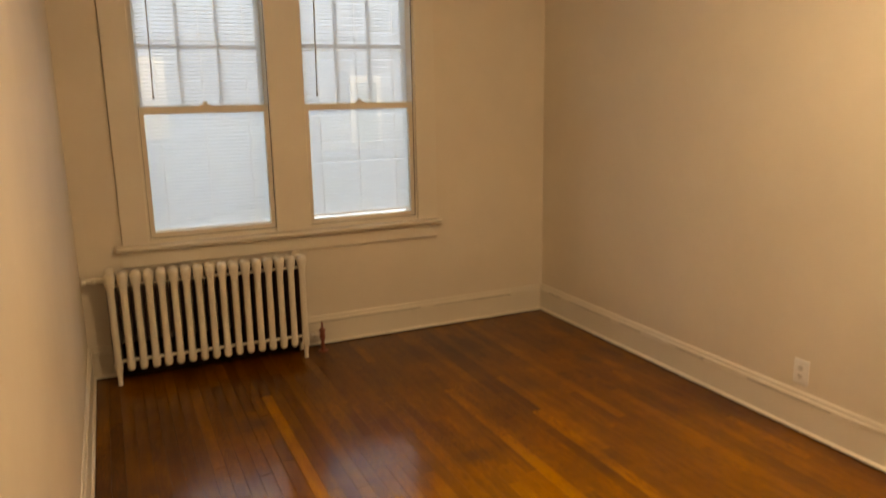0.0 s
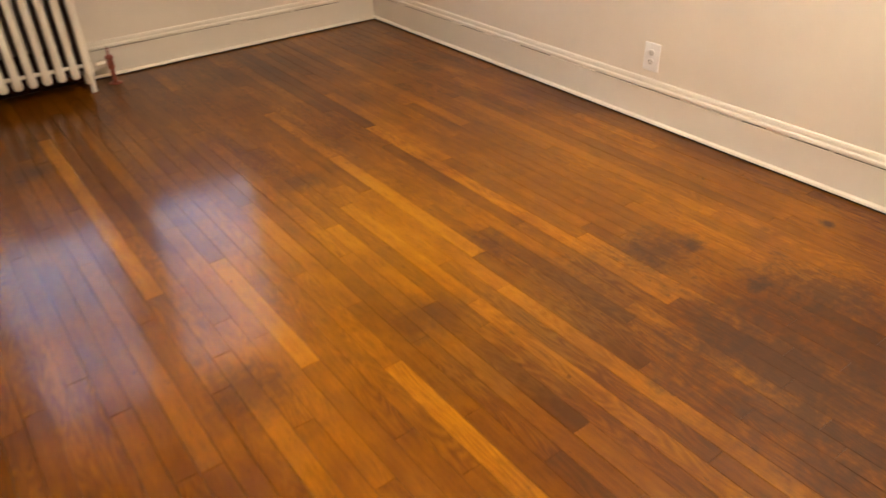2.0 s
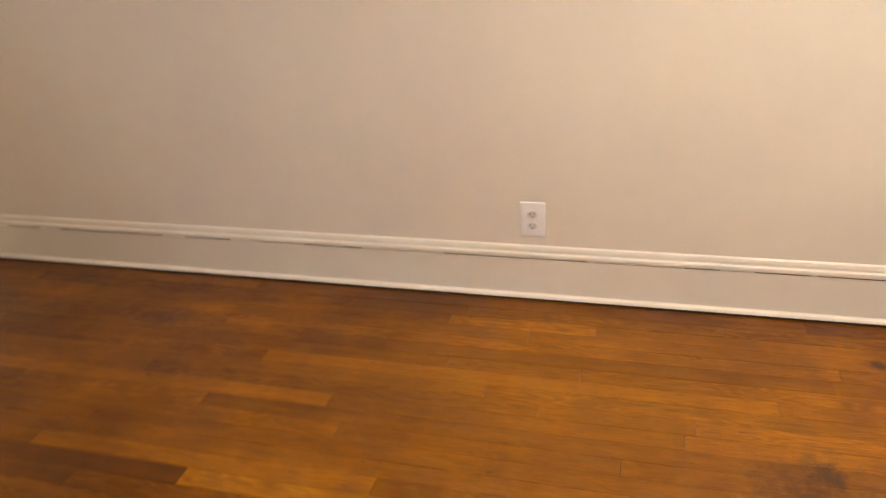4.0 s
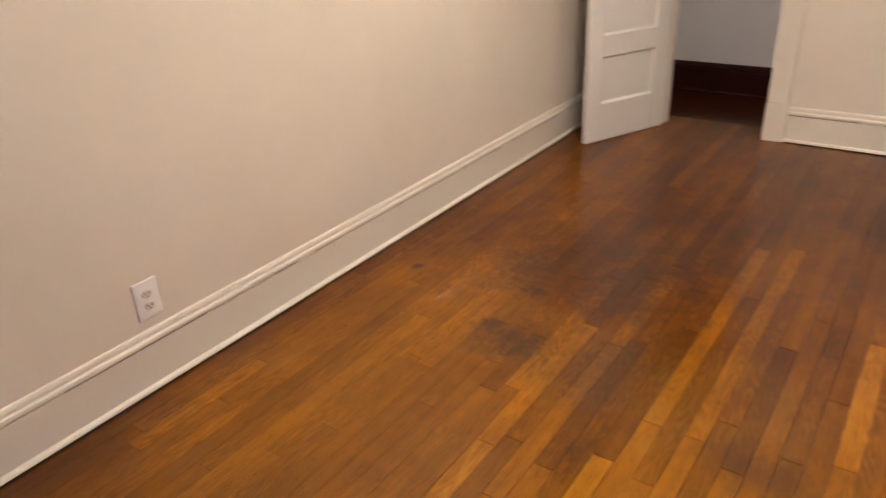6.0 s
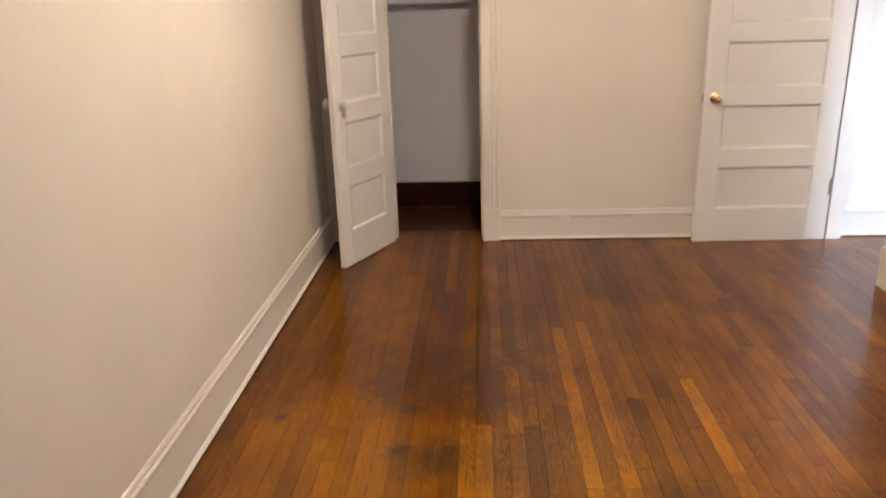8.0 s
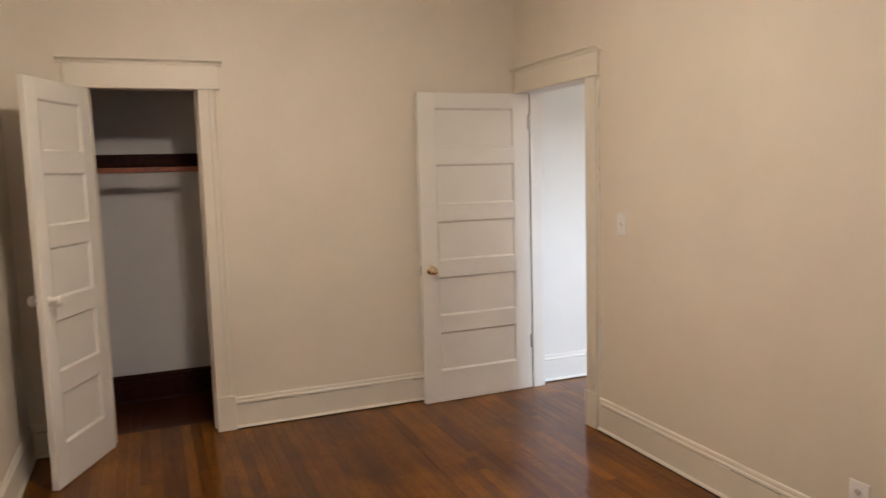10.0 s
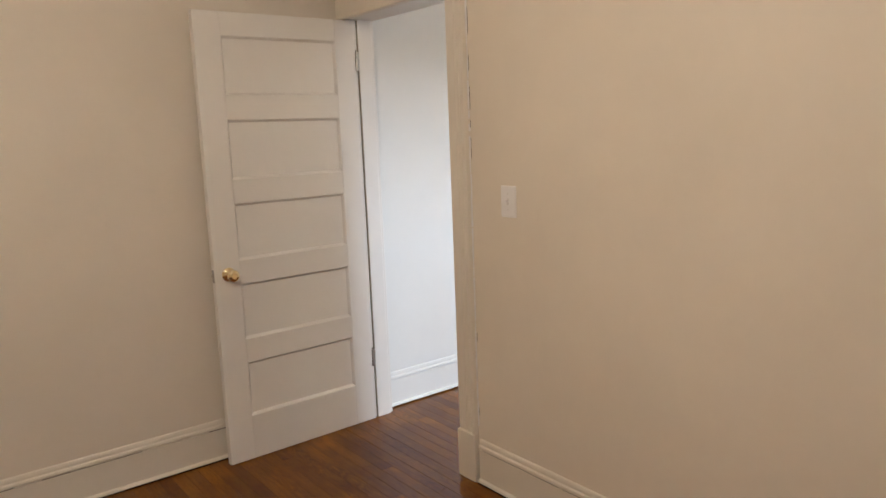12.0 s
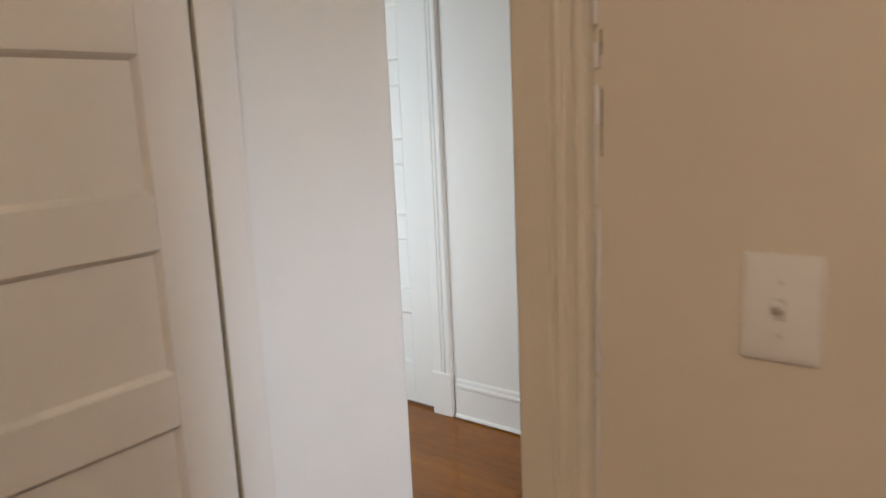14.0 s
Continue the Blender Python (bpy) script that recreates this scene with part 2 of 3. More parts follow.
CEIL = paint("white_ceiling_paint", (0.86, 0.835, 0.785), 0.7, 0.02)
RADP = paint("cream_radiator_enamel", (0.80, 0.745, 0.64), 0.40, 0.05, 160, 0.0009, 0.3)
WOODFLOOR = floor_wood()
DARKWOOD_AND_SHADE = plain("dark_stained_wood_and_shade", (0.026, 0.005, 0.0035), 0.5, 0.0, 0.3, 30, 0.0004, 0.12)
ROD = plain("red_brown_wood", (0.27, 0.075, 0.035), 0.4, 0.0, 0.25, 30)
SUBFLOOR = plain("floor_gap_dirt_and_shade", (0.018, 0.008, 0.004), 0.9)
BRASS = plain("polished_brass", (0.80, 0.67, 0.40), 0.12, 1.0, 0.06, 60, 0.0001)
STEEL = plain("dull_steel", (0.42, 0.39, 0.35), 0.38, 1.0, 0.15, 60)
IRON = plain("dark_inner_iron", (0.075, 0.045, 0.03), 0.7, 0.0, 0.3, 60)
RUST = plain("rusty_red_valve", (0.22, 0.055, 0.03), 0.6, 0.2, 0.35, 60)
PLASTIC = plain("white_plastic", (0.80, 0.78, 0.77), 0.35, 0.0, 0.02, 20, 0.0001)
SLOT = plain("dark_slot", (0.03, 0.025, 0.02), 0.6)
GREYPL = plain("shaded_grey_plastic", (0.68, 0.65, 0.63), 0.4, 0.0, 0.05)
GAP_SHADE = plain("gap_shade_paint", (0.38, 0.32, 0.23), 0.8, 0.0, 0.2, 60)
CRACK_AND_SHADOW = plain("dark_crack_and_shadow", (0.06, 0.04, 0.025), 0.9)
WAND = plain("clear_grey_wand", (0.22, 0.20, 0.17), 0.25)
GLASS = glass()
VINYL = blind_vinyl()
GLOBE = glow("lit_globe", LAMP_COLOUR, LAMP_STRENGTH)
DIM_GLOBE = glow("lit_weak_globe", LAMP_COLOUR, LAMP_STRENGTH * 0.35)
# siding tinted blue so daylight bounced through the blinds turns cool
SIDING = plain("pale_siding", (0.39, 0.50, 0.67), 0.7, 0.0, 0.05, 3)
WHITEX = plain("white_exterior_paint", (0.92, 0.95, 0.97), 0.6, 0.0, 0.03)
SKYPANE = plain("dark_far_glass", (0.30, 0.42, 0.50), 0.1, 0.0, 0.1, 2)
EARTH = plain("grey_ground", (0.22, 0.21, 0.19), 0.9, 0.0, 0.2, 2)

# ---------------- mesh helpers ----------------


def mesh_of(bm, material, smooth=None):
    me = bpy.data.meshes.new("mesh")
    bmesh.ops.recalc_face_normals(bm, faces=bm.faces)
    bm.to_mesh(me)
    bm.free()
    if material:
        me.materials.append(material)
    if smooth is not None:
        for p in me.polygons:
            p.use_smooth = True
        me.set_sharp_from_angle(angle=radians(smooth))
    return me


def part(name, bm, material, parent, label="", smooth=None):
    ob = new(name, mesh_of(bm, material, smooth))
    ob.parent = parent
    if label:
        ob["label"] = label
    return ob


def empty(name, m, label, category, group="", kind=""):
    ob = new(name)
    ob.empty_display_size = 0.05
    ob.matrix_world = m
    return tagged(ob, label, category, group, kind)


def add_box(bm, x0, x1, y0, y1, z0, z1, bevel=0.0, seg=1):
    r = bmesh.ops.create_cube(bm, size=1)
    vs = r["verts"]
    bmesh.ops.scale(bm, vec=(x1 - x0, y1 - y0, z1 - z0), verts=vs)
    bmesh.ops.translate(bm, vec=((x0 + x1) / 2, (y0 + y1) / 2, (z0 + z1) / 2), verts=vs)
    if bevel:
        es = list({e for v in vs for e in v.link_edges})
        bmesh.ops.bevel(bm, geom=es, offset=bevel, segments=seg, affect="EDGES", profile=0.5)
    return bm


def box(x0, x1, y0, y1, z0, z1, bevel=0.0, seg=1):
    return add_box(bmesh.new(), x0, x1, y0, y1, z0, z1, bevel, seg)


def boxes(*rows):
    bm = bmesh.new()
    for r in rows:
        add_box(bm, *r)
    return bm


def add_sweep(bm, profile, a, b, out, up):
    """Extrude a profile of (out, up) pairs from point a to point b."""
    a, b, out, up = Vector(a), Vector(b), Vector(out), Vector(up)
    ring = [[bm.verts.new(p + out * u + up * v) for u, v in profile] for p in (a, b)]
    n = len(profile)
    for i in range(n):
        j = (i + 1) % n
        bm.faces.new((ring[0][i], ring[0][j], ring[1][j], ring[1][i]))
    bm.faces.new(ring[0])
    bm.faces.new(ring[1][::-1])
    return bm


def add_lathe(bm, profile, m=Matrix(), n=16):
    """Turn (radius, height) pairs about local z."""
    rings = []
    for r, h in profile:
        rings.append([bm.verts.new(m @ Vector((r * math.cos(2 * math.pi * i / n), r * math.sin(2 * math.pi * i / n), h))) for i in range(n)])
    for a, b in zip(rings, rings[1:]):
        for i in range(n):
            j = (i + 1) % n
            bm.faces.new((a[i], a[j], b[j], b[i]))
    bm.faces.new(rings[0][::-1])
    bm.faces.new(rings[-1])
    return bm


def structure(name, bm, material, label="", category="", smooth=None):
    ob = new(name, mesh_of(bm, material, smooth))
    return tagged(ob, label, category, kind="structure")


# ---------------- walls and ceiling ----------------
XW, XE, YS, YN, TOP = 0.18, 3.24, -0.29, 5.125, 2.66
structure("wall_west", boxes((0.03, XW, 0.62, 5.30, 0, TOP), (0.03, XW, -0.235, 0.62, 2.065, TOP), (0.03, XW, -0.29, -0.235, 0, TOP)),
          WALL, "smooth cream painted plaster wall with a doorway", "wall")
structure("wall_south", boxes((0.03, 2.222, -0.40, YS, 0, TOP), (2.222, 2.842, -0.40, YS, 2.062, TOP), (2.842, 3.39, -0.40, YS, 0, TOP)),
          WALL, "smooth cream painted plaster wall with a closet opening", "wall")
structure("wall_east", box(XE, 3.39, YS, 5.30, 0, TOP), WALL, "long smooth cream painted plaster wall", "wall")
structure("wall_north", boxes((XW, 0.56, YN, 5.30, 0, TOP), (2.25, XE, YN, 5.30, 0, TOP), (0.56, 2.25, YN, 5.30, 0, 0.76),
                              (0.56, 2.25, YN, 5.30, 2.30, TOP), (1.315, 1.505, YN, 5.30, 0.76, 2.30)),
          WALL, "smooth cream painted plaster wall with paired windows", "wall")
bm = box(-0.568, 0.03, -1.1, -0.28, 0, TOP)
edge = [e for e in bm.edges if all(abs(v.co.x + 0.568) < 1e-4 and abs(v.co.y + 0.28) < 1e-4 for v in e.verts)]
bmesh.ops.bevel(bm, geom=edge, offset=0.05, segments=8, affect="EDGES", profile=0.5)
structure("wall_hall_corner", bm, HALLW, "white painted hall wall with rounded plaster corner", "wall", 40)
# unseen wall; its opening is added to hold the fill lamp
structure("wall_passage_east", boxes((-0.555, 0.03, -3.0, -2.3, 0, TOP), (-0.555, 0.03, -2.3, -1.1, 2.05, TOP), (-0.38, 0.03, -2.3, -1.1, 0, 2.05)), HALLW, "unseen white passage wall, opening added for the fill lamp", "wall")
structure("wall_hall_west", boxes((-1.75, -1.60, -3.0, -1.81, 0, TOP), (-1.75, -1.60, -1.025, 3.0, 0, TOP), (-1.75, -1.60, -1.81, -1.025, 2.06, TOP)),
          HALLW, "white painted hall wall with a closed door", "wall")
structure("wall_hall_north", boxes((-1.75, -1.12, 3.0, 3.15, 0, TOP), (-0.08, 0.03, 3.0, 3.15, 0, TOP), (-1.12, -0.08, 3.0, 3.15, 0, 0.68), (-1.12, -0.08, 3.0, 3.15, 2.02, TOP)),
          HALLW, "white painted hall end wall with window opening", "wall")
structure("wall_hall_south", box(-1.60, -0.555, -3.15, -3.0, 0, TOP), HALLW, "plain white painted hall end wall", "wall")
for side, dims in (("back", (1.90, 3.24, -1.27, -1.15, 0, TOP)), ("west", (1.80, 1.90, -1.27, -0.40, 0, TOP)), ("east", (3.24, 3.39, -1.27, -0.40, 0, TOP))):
    structure("wall_closet_" + side, box(*dims), CLOSETW, "closet wall toned grey-white, in shade", "wall")
structure("ceiling", box(-1.8, 3.45, -3.2, 5.35, TOP, TOP + 0.2), CEIL, "plain white painted ceiling", "ceiling")
structure("ground", box(-120, 120, -120, 120, -0.62, -0.5), EARTH, "grey ground outside the house", "ground")

# ---------------- trim ----------------
BASE = [(0, 0.0075), (0.026, 0.0075), (0.0255, 0.0105), (0.022, 0.016), (0.0155, 0.019), (0.0125, 0.021), (0.0125, 0.1495), (0.0085, 0.150), (0.0085, 0.1525), (0.0150, 0.154), (0.0165, 0.160), (0.0150, 0.168),
        (0.0095, 0.173), (0.0090, 0.183), (0.0065, 0.191), (0.003, 0.1942), (0, 0.195)]
UPV = (0, 0, 1)


def baseboard(name, a, b, out, material=None, label="cream painted wooden baseboard with moulded cap"):
    ob = structure(name, add_sweep(bmesh.new(), BASE, a, b, out, UPV), material or TRIM, label, "baseboard")
    if material is None:
        a, b, out = Vector(a), Vector(b), Vector(out)
        way, length = (b - a).normalized(), (b - a).length

        def sliver(bm, t0, t1, u0, u1, z0, z1):
            p, q = a + way * t0 + out * u0, a + way * t1 + out * u1
            (x0, x1), (y0, y1) = sorted((p.x, q.x)), sorted((p.y, q.y))
            add_box(bm, x0, x1, y0, y1, z0, z1)

        # open joint under the cap; dark slivers colour in dirt and shadow below the shoe
        dice = random.Random(name)
        bm, t = bmesh.new(), 0.02
        while t < length - 0.25:
            n = dice.uniform(0.05, 0.5)
            sliver(bm, t, min(t + n, length), 0.0085, 0.0118 + dice.uniform(0, 0.0012), 0.1497, 0.1505 + dice.uniform(0.0002, 0.0012))
            t += n + dice.choice((0.0, 0.02, 0.1, 0.3))
        part("joint", bm, CRACK_AND_SHADOW, ob, "dark open joint under the cap")
        bm, t = bmesh.new(), 0.0
        while t < length - 0.05:
            n = dice.uniform(0.1, 0.4)
            sliver(bm, t, min(t + n, length), 0.0, 0.0255 + dice.uniform(0.0, 0.0035), 0.0006, 0.0065)
            t += n
        part("floor_gap", bm, SUBFLOOR, ob, "dark slivers for dirt and shadow line above the floor")
    return ob


baseboard("baseboard_east", (XE, YS, 0), (XE, YN, 0), (-1, 0, 0))
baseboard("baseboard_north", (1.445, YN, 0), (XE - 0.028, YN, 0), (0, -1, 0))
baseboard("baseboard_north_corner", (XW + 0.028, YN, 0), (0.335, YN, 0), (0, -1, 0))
# this piece is coloured dark to give the shade behind the radiator
baseboard("baseboard_behind_radiator", (0.335, YN, 0), (1.445, YN, 0), (0, -1, 0), DARKWOOD_AND_SHADE, "baseboard coloured dark for the shade behind the radiator")
baseboard("baseboard_west", (XW, 0.712, 0), (XW, YN, 0), (1, 0, 0))
baseboard("baseboard_south", (0.25, YS, 0), (2.132, YS, 0), (0, 1, 0))
baseboard("baseboard_south_corner", (2.932, YS, 0), (XE - 0.028, YS, 0), (0, 1, 0))
baseboard("baseboard_hall", (-0.568, -0.28, 0), (0.012, -0.28, 0), (0, 1, 0), HALLW, "white painted hall baseboard with moulded cap")
baseboard("baseboard_hall_return", (-0.568, -1.1, 0), (-0.568, -0.252, 0), (-1, 0, 0), HALLW, "white painted hall baseboard with moulded cap")
baseboard("baseboard_hall_west", (-1.60, -0.912, 0), (-1.60, 3.0, 0), (1, 0, 0), HALLW, "white painted hall baseboard with moulded cap")
baseboard("baseboard_closet", (1.90, -1.15, 0), (3.24, -1.15, 0), (0, 1, 0), DARKWOOD_AND_SHADE, "dark stained wooden closet baseboard")
baseboard("baseboard_closet_west", (1.90, -1.12, 0), (1.90, -0.40, 0), (1, 0, 0), DARKWOOD_AND_SHADE, "dark stained wooden closet baseboard")
baseboard("baseboard_closet_east", (3.24, -1.12, 0), (3.24, -0.40, 0), (-1, 0, 0), DARKWOOD_AND_SHADE, "dark stained wooden closet baseboard")

# casing profile: distance along the wall from the opening's edge, and how far it stands out
CASING = [(0, 0), (0, 0.016), (0.003, 0.018), (0.050, 0.018), (0.053, 0.0145), (0.057, 0.0145), (0.060, 0.019), (0.066, 0.021), (0.072, 0.019), (0.075, 0.016),
          (0.088, 0.016), (0.091, 0.024), (0.098, 0.027), (0.106, 0.025), (0.109, 0.020), (0.109, 0)]


def casing(bm, x, z0, z1, side, width=1.0):
    """An upright in the local frame: x along the wall, y out of the wall; side is +1 or -1."""
    prof = [(side * u * width, v) for u, v in CASING]
    return add_sweep(bm, prof, (x, 0, z0), (x, 0, z1), (1, 0, 0), (0, 1, 0))


def door_trim(name, m, x0, x1, head, depth, material, label, lo=1.0, hi=1.0, left=True, right=True, cap0=None, cap1=None, inner=None, back=0.05):
    """Casings, plinths, entablature and jamb boards round an opening from x0 to x1 (local x along the wall, y out of it)."""
    top = empty(name, m, label, "door frame", kind="structure")
    for on, x, s, w in ((left, x0, -1, lo), (right, x1, 1, hi)):
        if on:
            part("casing", casing(bmesh.new(), x, 0.214, head, s, w), material, top)
            a, b = sorted((x - 0.002 * s, x + s * 0.112 * w))
            part("plinth", box(a, b, 0, 0.029, 0, 0.214, 0.003), material, top)
    inner = inner or material
    c0 = x0 - 0.112 * lo if cap0 is None else cap0
    c1 = x1 + 0.112 * hi if cap1 is None else cap1
    part("frieze", box(c0, c1, 0, 0.022, head + 0.014, head + 0.135, 0.002), material, top)
    part("fillet", box(c0 - 0.012, c1 + 0.012, 0, 0.034, head, head + 0.014, 0.005, 2), material, top)
    cap = [(0, 0), (0.026, 0), (0.030, 0.012), (0.042, 0.020), (0.052, 0.024), (0.052, 0.036), (0, 0.036)]
    part("cap", add_sweep(bmesh.new(), cap, (c0 - 0.030, 0, head + 0.135), (c1 + 0.030, 0, head + 0.135), (0, 1, 0), UPV), material, top)
    part("jamb", box(x0 - 0.02, x0, -depth, 0.012, 0, head + 0.005, 0.002), inner, top)
    part("jamb", box(x1, x1 + 0.02, -depth, 0.012, 0, head + 0.005, 0.002), inner, top)
    part("head_jamb", box(x0 - 0.02, x1 + 0.02, -depth, 0.010, head + 0.006, head + 0.026, 0.002), inner, top)
    part("stop", box(x0, x0 + 0.012, -depth + 0.02, -back, 0, head + 0.005, 0.002), inner, top)
    part("stop", box(x1 - 0.012, x1, -depth + 0.02, -back, 0, head + 0.005, 0.002), inner, top)
    return top


# room doorway in the west wall: local x runs south along the wall, y points into the room
door_trim("door_frame_room", pose(XW, 0.59, 0, 0, 0, -90), 0.0, 0.805, 2.035, 0.165, TRIM, "cream painted door frame with moulded cornice, paint chipping", 1.0, 0.62,
          cap0=-0.125, cap1=0.845, inner=DOORP, back=0.066)
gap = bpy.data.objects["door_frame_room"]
# dark strip on the stop's end, the hinge gap's shade put into its colour
part("hinge_gap", box(0.7936, 0.8045, -0.0658, -0.0630, 0.002, 2.036), GAP_SHADE, gap, "dark strip painted as the shade behind the hinge edge")
door_trim("door_frame_closet", pose(0, YS, 0), 2.245, 2.82, 2.035, 0.125, TRIM, "cream painted closet door frame with moulded cornice", 1.0, 1.0)
door_trim("door_frame_hall", pose(-1.60, -1.04, 0, 0, 0, -90), 0.0, 0.755, 2.035, 0.15, HALLW, "white painted hall door frame", 1.0, 1.0)

# ragged caulk and old paint along the outer edge of the room doorway's casing
crack = empty("caulk_line", pose(0, 0, 0), "chipped white caulk along the door casing", "caulk", kind="structure")
bm = bmesh.new()
z = 0.25
while z < 2.02:
    h = random.uniform(0.02, 0.13)
    w = random.uniform(0.002, 0.0065)
    add_box(bm, XW, XW + random.uniform(0.003, 0.007), 0.70, 0.70 + w, z, min(z + h, 2.03), 0.0008)
    z += h + random.choice((0.0, 0.0, 0.006, 0.02))
part("caulk_bead", bm, PLASTIC, crack)
bm = bmesh.new()
for z0, z1 in ((0.30, 0.33), (0.62, 0.66), (1.38, 1.46), (1.50, 1.53), (1.57, 1.66), (1.72, 1.78), (1.86, 1.96)):
    add_box(bm, XW, XW + 0.0012, 0.7068, 0.7078, z0, z1)
part("crack", bm, CRACK_AND_SHADOW, crack, "dark open crack")

# ---------------- doors ----------------
PANELS = [(0.209, 0.466), (0.578, 0.835), (0.945, 1.200), (1.308, 1.568), (1.676, 1.928)]
HEIGHT = 2.028


def panel_mesh(w, h, t):
    """A flat recessed panel with sloped sticking on both faces; local origin at its lower corner."""
    bm = bmesh.new()
    d, s = 0.0135, 0.0105
    add_box(bm, s, w - s, -t + d, -d, s, h - s)
    for face, sign in ((0.0, -1), (-t, 1)):
        o = [Vector(p) for p in ((0, face, 0), (w, face, 0), (w, face, h), (0, face, h))]
        k = [Vector(p) for p in ((s * 0.35, face + sign * 0.0035, s * 0.35), (w - s * 0.35, face + sign * 0.0035, s * 0.35), (w - s * 0.35, face + sign * 0.0035, h - s * 0.35), (s * 0.35, face + sign * 0.0035, h - s * 0.35))]
        i = [Vector(p) for p in ((s, face + sign * (d + 0.0005), s), (w - s, face + sign * (d + 0.0005), s), (w - s, face + sign * (d + 0.0005), h - s), (s, face + sign * (d + 0.0005), h - s))]
        rings = [[bm.verts.new(p) for p in q] for q in (o, k, i)]
        for a, b in zip(rings, rings[1:]):
            for n in range(4):
                bm.faces.new((a[n], a[(n + 1) % 4], b[(n + 1) % 4], b[n]))
    return bm


def door(name, m, width, stile, label, material=None):
    """Five-panel door, hinge at local x = 0, front face at y = 0."""
    material = material or DOORP
    top = empty(name, m, label, "door", kind="structure")
    t = 0.035
    for x0, x1 in ((0, stile), (width - stile, width)):
        part("stile", box(x0, x1, -t, 0, 0, HEIGHT, 0.0022, 2), material, top)
    z0 = 0.0
    for a, b in [*PANELS, (HEIGHT, None)]:
        part("rail", box(stile, width - stile, -t, 0, z0, a, 0.0012), material, top)
        z0 = b
    for a, b in PANELS:
        ob = part("panel", panel_mesh(width - 2 * stile, b - a, t), material, top)
        ob.location = (stile, 0, a)
    return top


def knob_set(parent, x, z, material, rose, label=""):
    """Rose, neck and knob on both faces."""
    for face, turn in ((0.0, -90), (-0.035, 90)):
        m = pose(x, face, z, turn, 0, 0)
        bm = bmesh.new()
        add_lathe(bm, [(0.001, 0), (rose, 0), (rose, 0.003), (rose * 0.86, 0.008), (rose * 0.55, 0.011), (0.013, 0.013), (0.011, 0.03), (0.013, 0.034), (0.024, 0.041), (0.027, 0.050), (0.026, 0.058), (0.020, 0.064),
                       (0.013, 0.066), (0.012, 0.0645), (0.001, 0.0645)], m, 24)
        part("knob", bm, material, parent, label, 35)


def hinge(parent, x, z, material):
    bm = bmesh.new()
    add_box(bm, x - 0.016, x - 0.001, -0.0015, 0.002, z - 0.045, z + 0.045, 0.0008)
    for k in range(5):
        add_lathe(bm, [(0.001, 0), (0.0055, 0), (0.0055, 0.0165), (0.001, 0.0165)], pose(x, 0.003, z - 0.045 + k * 0.0182), 10)
    add_lathe(bm, [(0.001, 0), (0.004, 0.002), (0.005, 0.006), (0.001, 0.009)], pose(x, 0.003, z + 0.046), 10)
    part("hinge", bm, material, parent, "dull steel hinge", 35)


door_1 = door("door_1", pose(0.134, -0.1926, 0.004, 0, 0, 1.2), 0.804, 0.118, "white five-panel wooden door standing open against the wall")
knob_set(door_1, 0.740, 0.889, BRASS, 0.032, "shiny brass knob")
for z in (0.334, 1.837):
    hinge(door_1, 0.004, z, STEEL)
bm = boxes((0.8035, 0.8055, -0.029, -0.006, 0.858, 0.916, 0.0006))
add_box(bm, 0.805, 0.812, -0.024, -0.011, 0.879, 0.895, 0.002)
part("latch", bm, STEEL, door_1, "dull steel latch plate")

door_2 = door("door_2", pose(2.812, -0.277, 0.006, 0, 0, 65.9), 0.583, 0.098, "white five-panel closet door standing open")
knob_set(door_2, 0.529, 0.946, DOORP, 0.024, "small painted knob")
part("keyhole_plate", box(0.514, 0.545, -0.001, 0.0025, 0.80, 0.90, 0.001), DOORP, door_2, "painted keyhole plate")
for z in (0.334, 1.837):
    hinge(door_2, 0.0, z, DOORP)
door_3 = door("door_3", pose(-1.607, -1.044, 0.012, 0, 0, -90), 0.748, 0.14, "white five-panel hall door, closed", HALLW)
for z in (0.334, 1.837):
    hinge(door_3, 0.001, z, HALLW)

# ---------------- windows ----------------
wtrim = empty("window_trim", pose(0, YN, 0, 0, 0, 180), "cream painted window casing with deep stool and apron", "window trim", kind="structure")
# local x points west, local y into the room
for x, s, w in ((-0.563, 1, 1.30), (-2.247, -1, 1.28)):
    a, b = sorted((x, x + s * 0.109 * w))
    part("casing", box(a, b, 0, 0.021, 0.772, 2.30, 0.003, 2), TRIM, wtrim)
part("mullion_casing", box(-1.517, -1.303, 0, 0.02, 0.772, 2.30, 0.003), TRIM, wtrim)
part("stool", box(-2.405, -0.385, -0.04, 0.075, 0.744, 0.770, 0.009, 3), TRIM, wtrim)
part("apron", add_sweep(bmesh.new(), [(0, 0), (0.012, 0), (0.020, 0.012), (0.020, 0.10), (0, 0.10)], (-2.385, 0, 0.636), (-0.408, 0, 0.636), (0, 1, 0), UPV), TRIM, wtrim)
part("head_casing", box(-2.40, -0.40, 0, 0.022, 2.302, 2.44, 0.003), TRIM, wtrim)
bm = bmesh.new()
z = 0.775
while z < 2.29:
    h = random.uniform(0.05, 0.2)
    add_box(bm, -0.4205, -0.4195 + random.uniform(0, 0.0008), 0.0, 0.002, z, min(z + h, 2.30))
    z += h + random.choice((0, 0, 0.01))
part("crack", bm, CRACK_AND_SHADOW, wtrim, "dark gap between casing and wall")
part("crack", boxes((-0.4185, -0.4155, 0.0, 0.004, 0.66, 0.735)), CRACK_AND_SHADOW, wtrim, "dark gap between casing and wall")


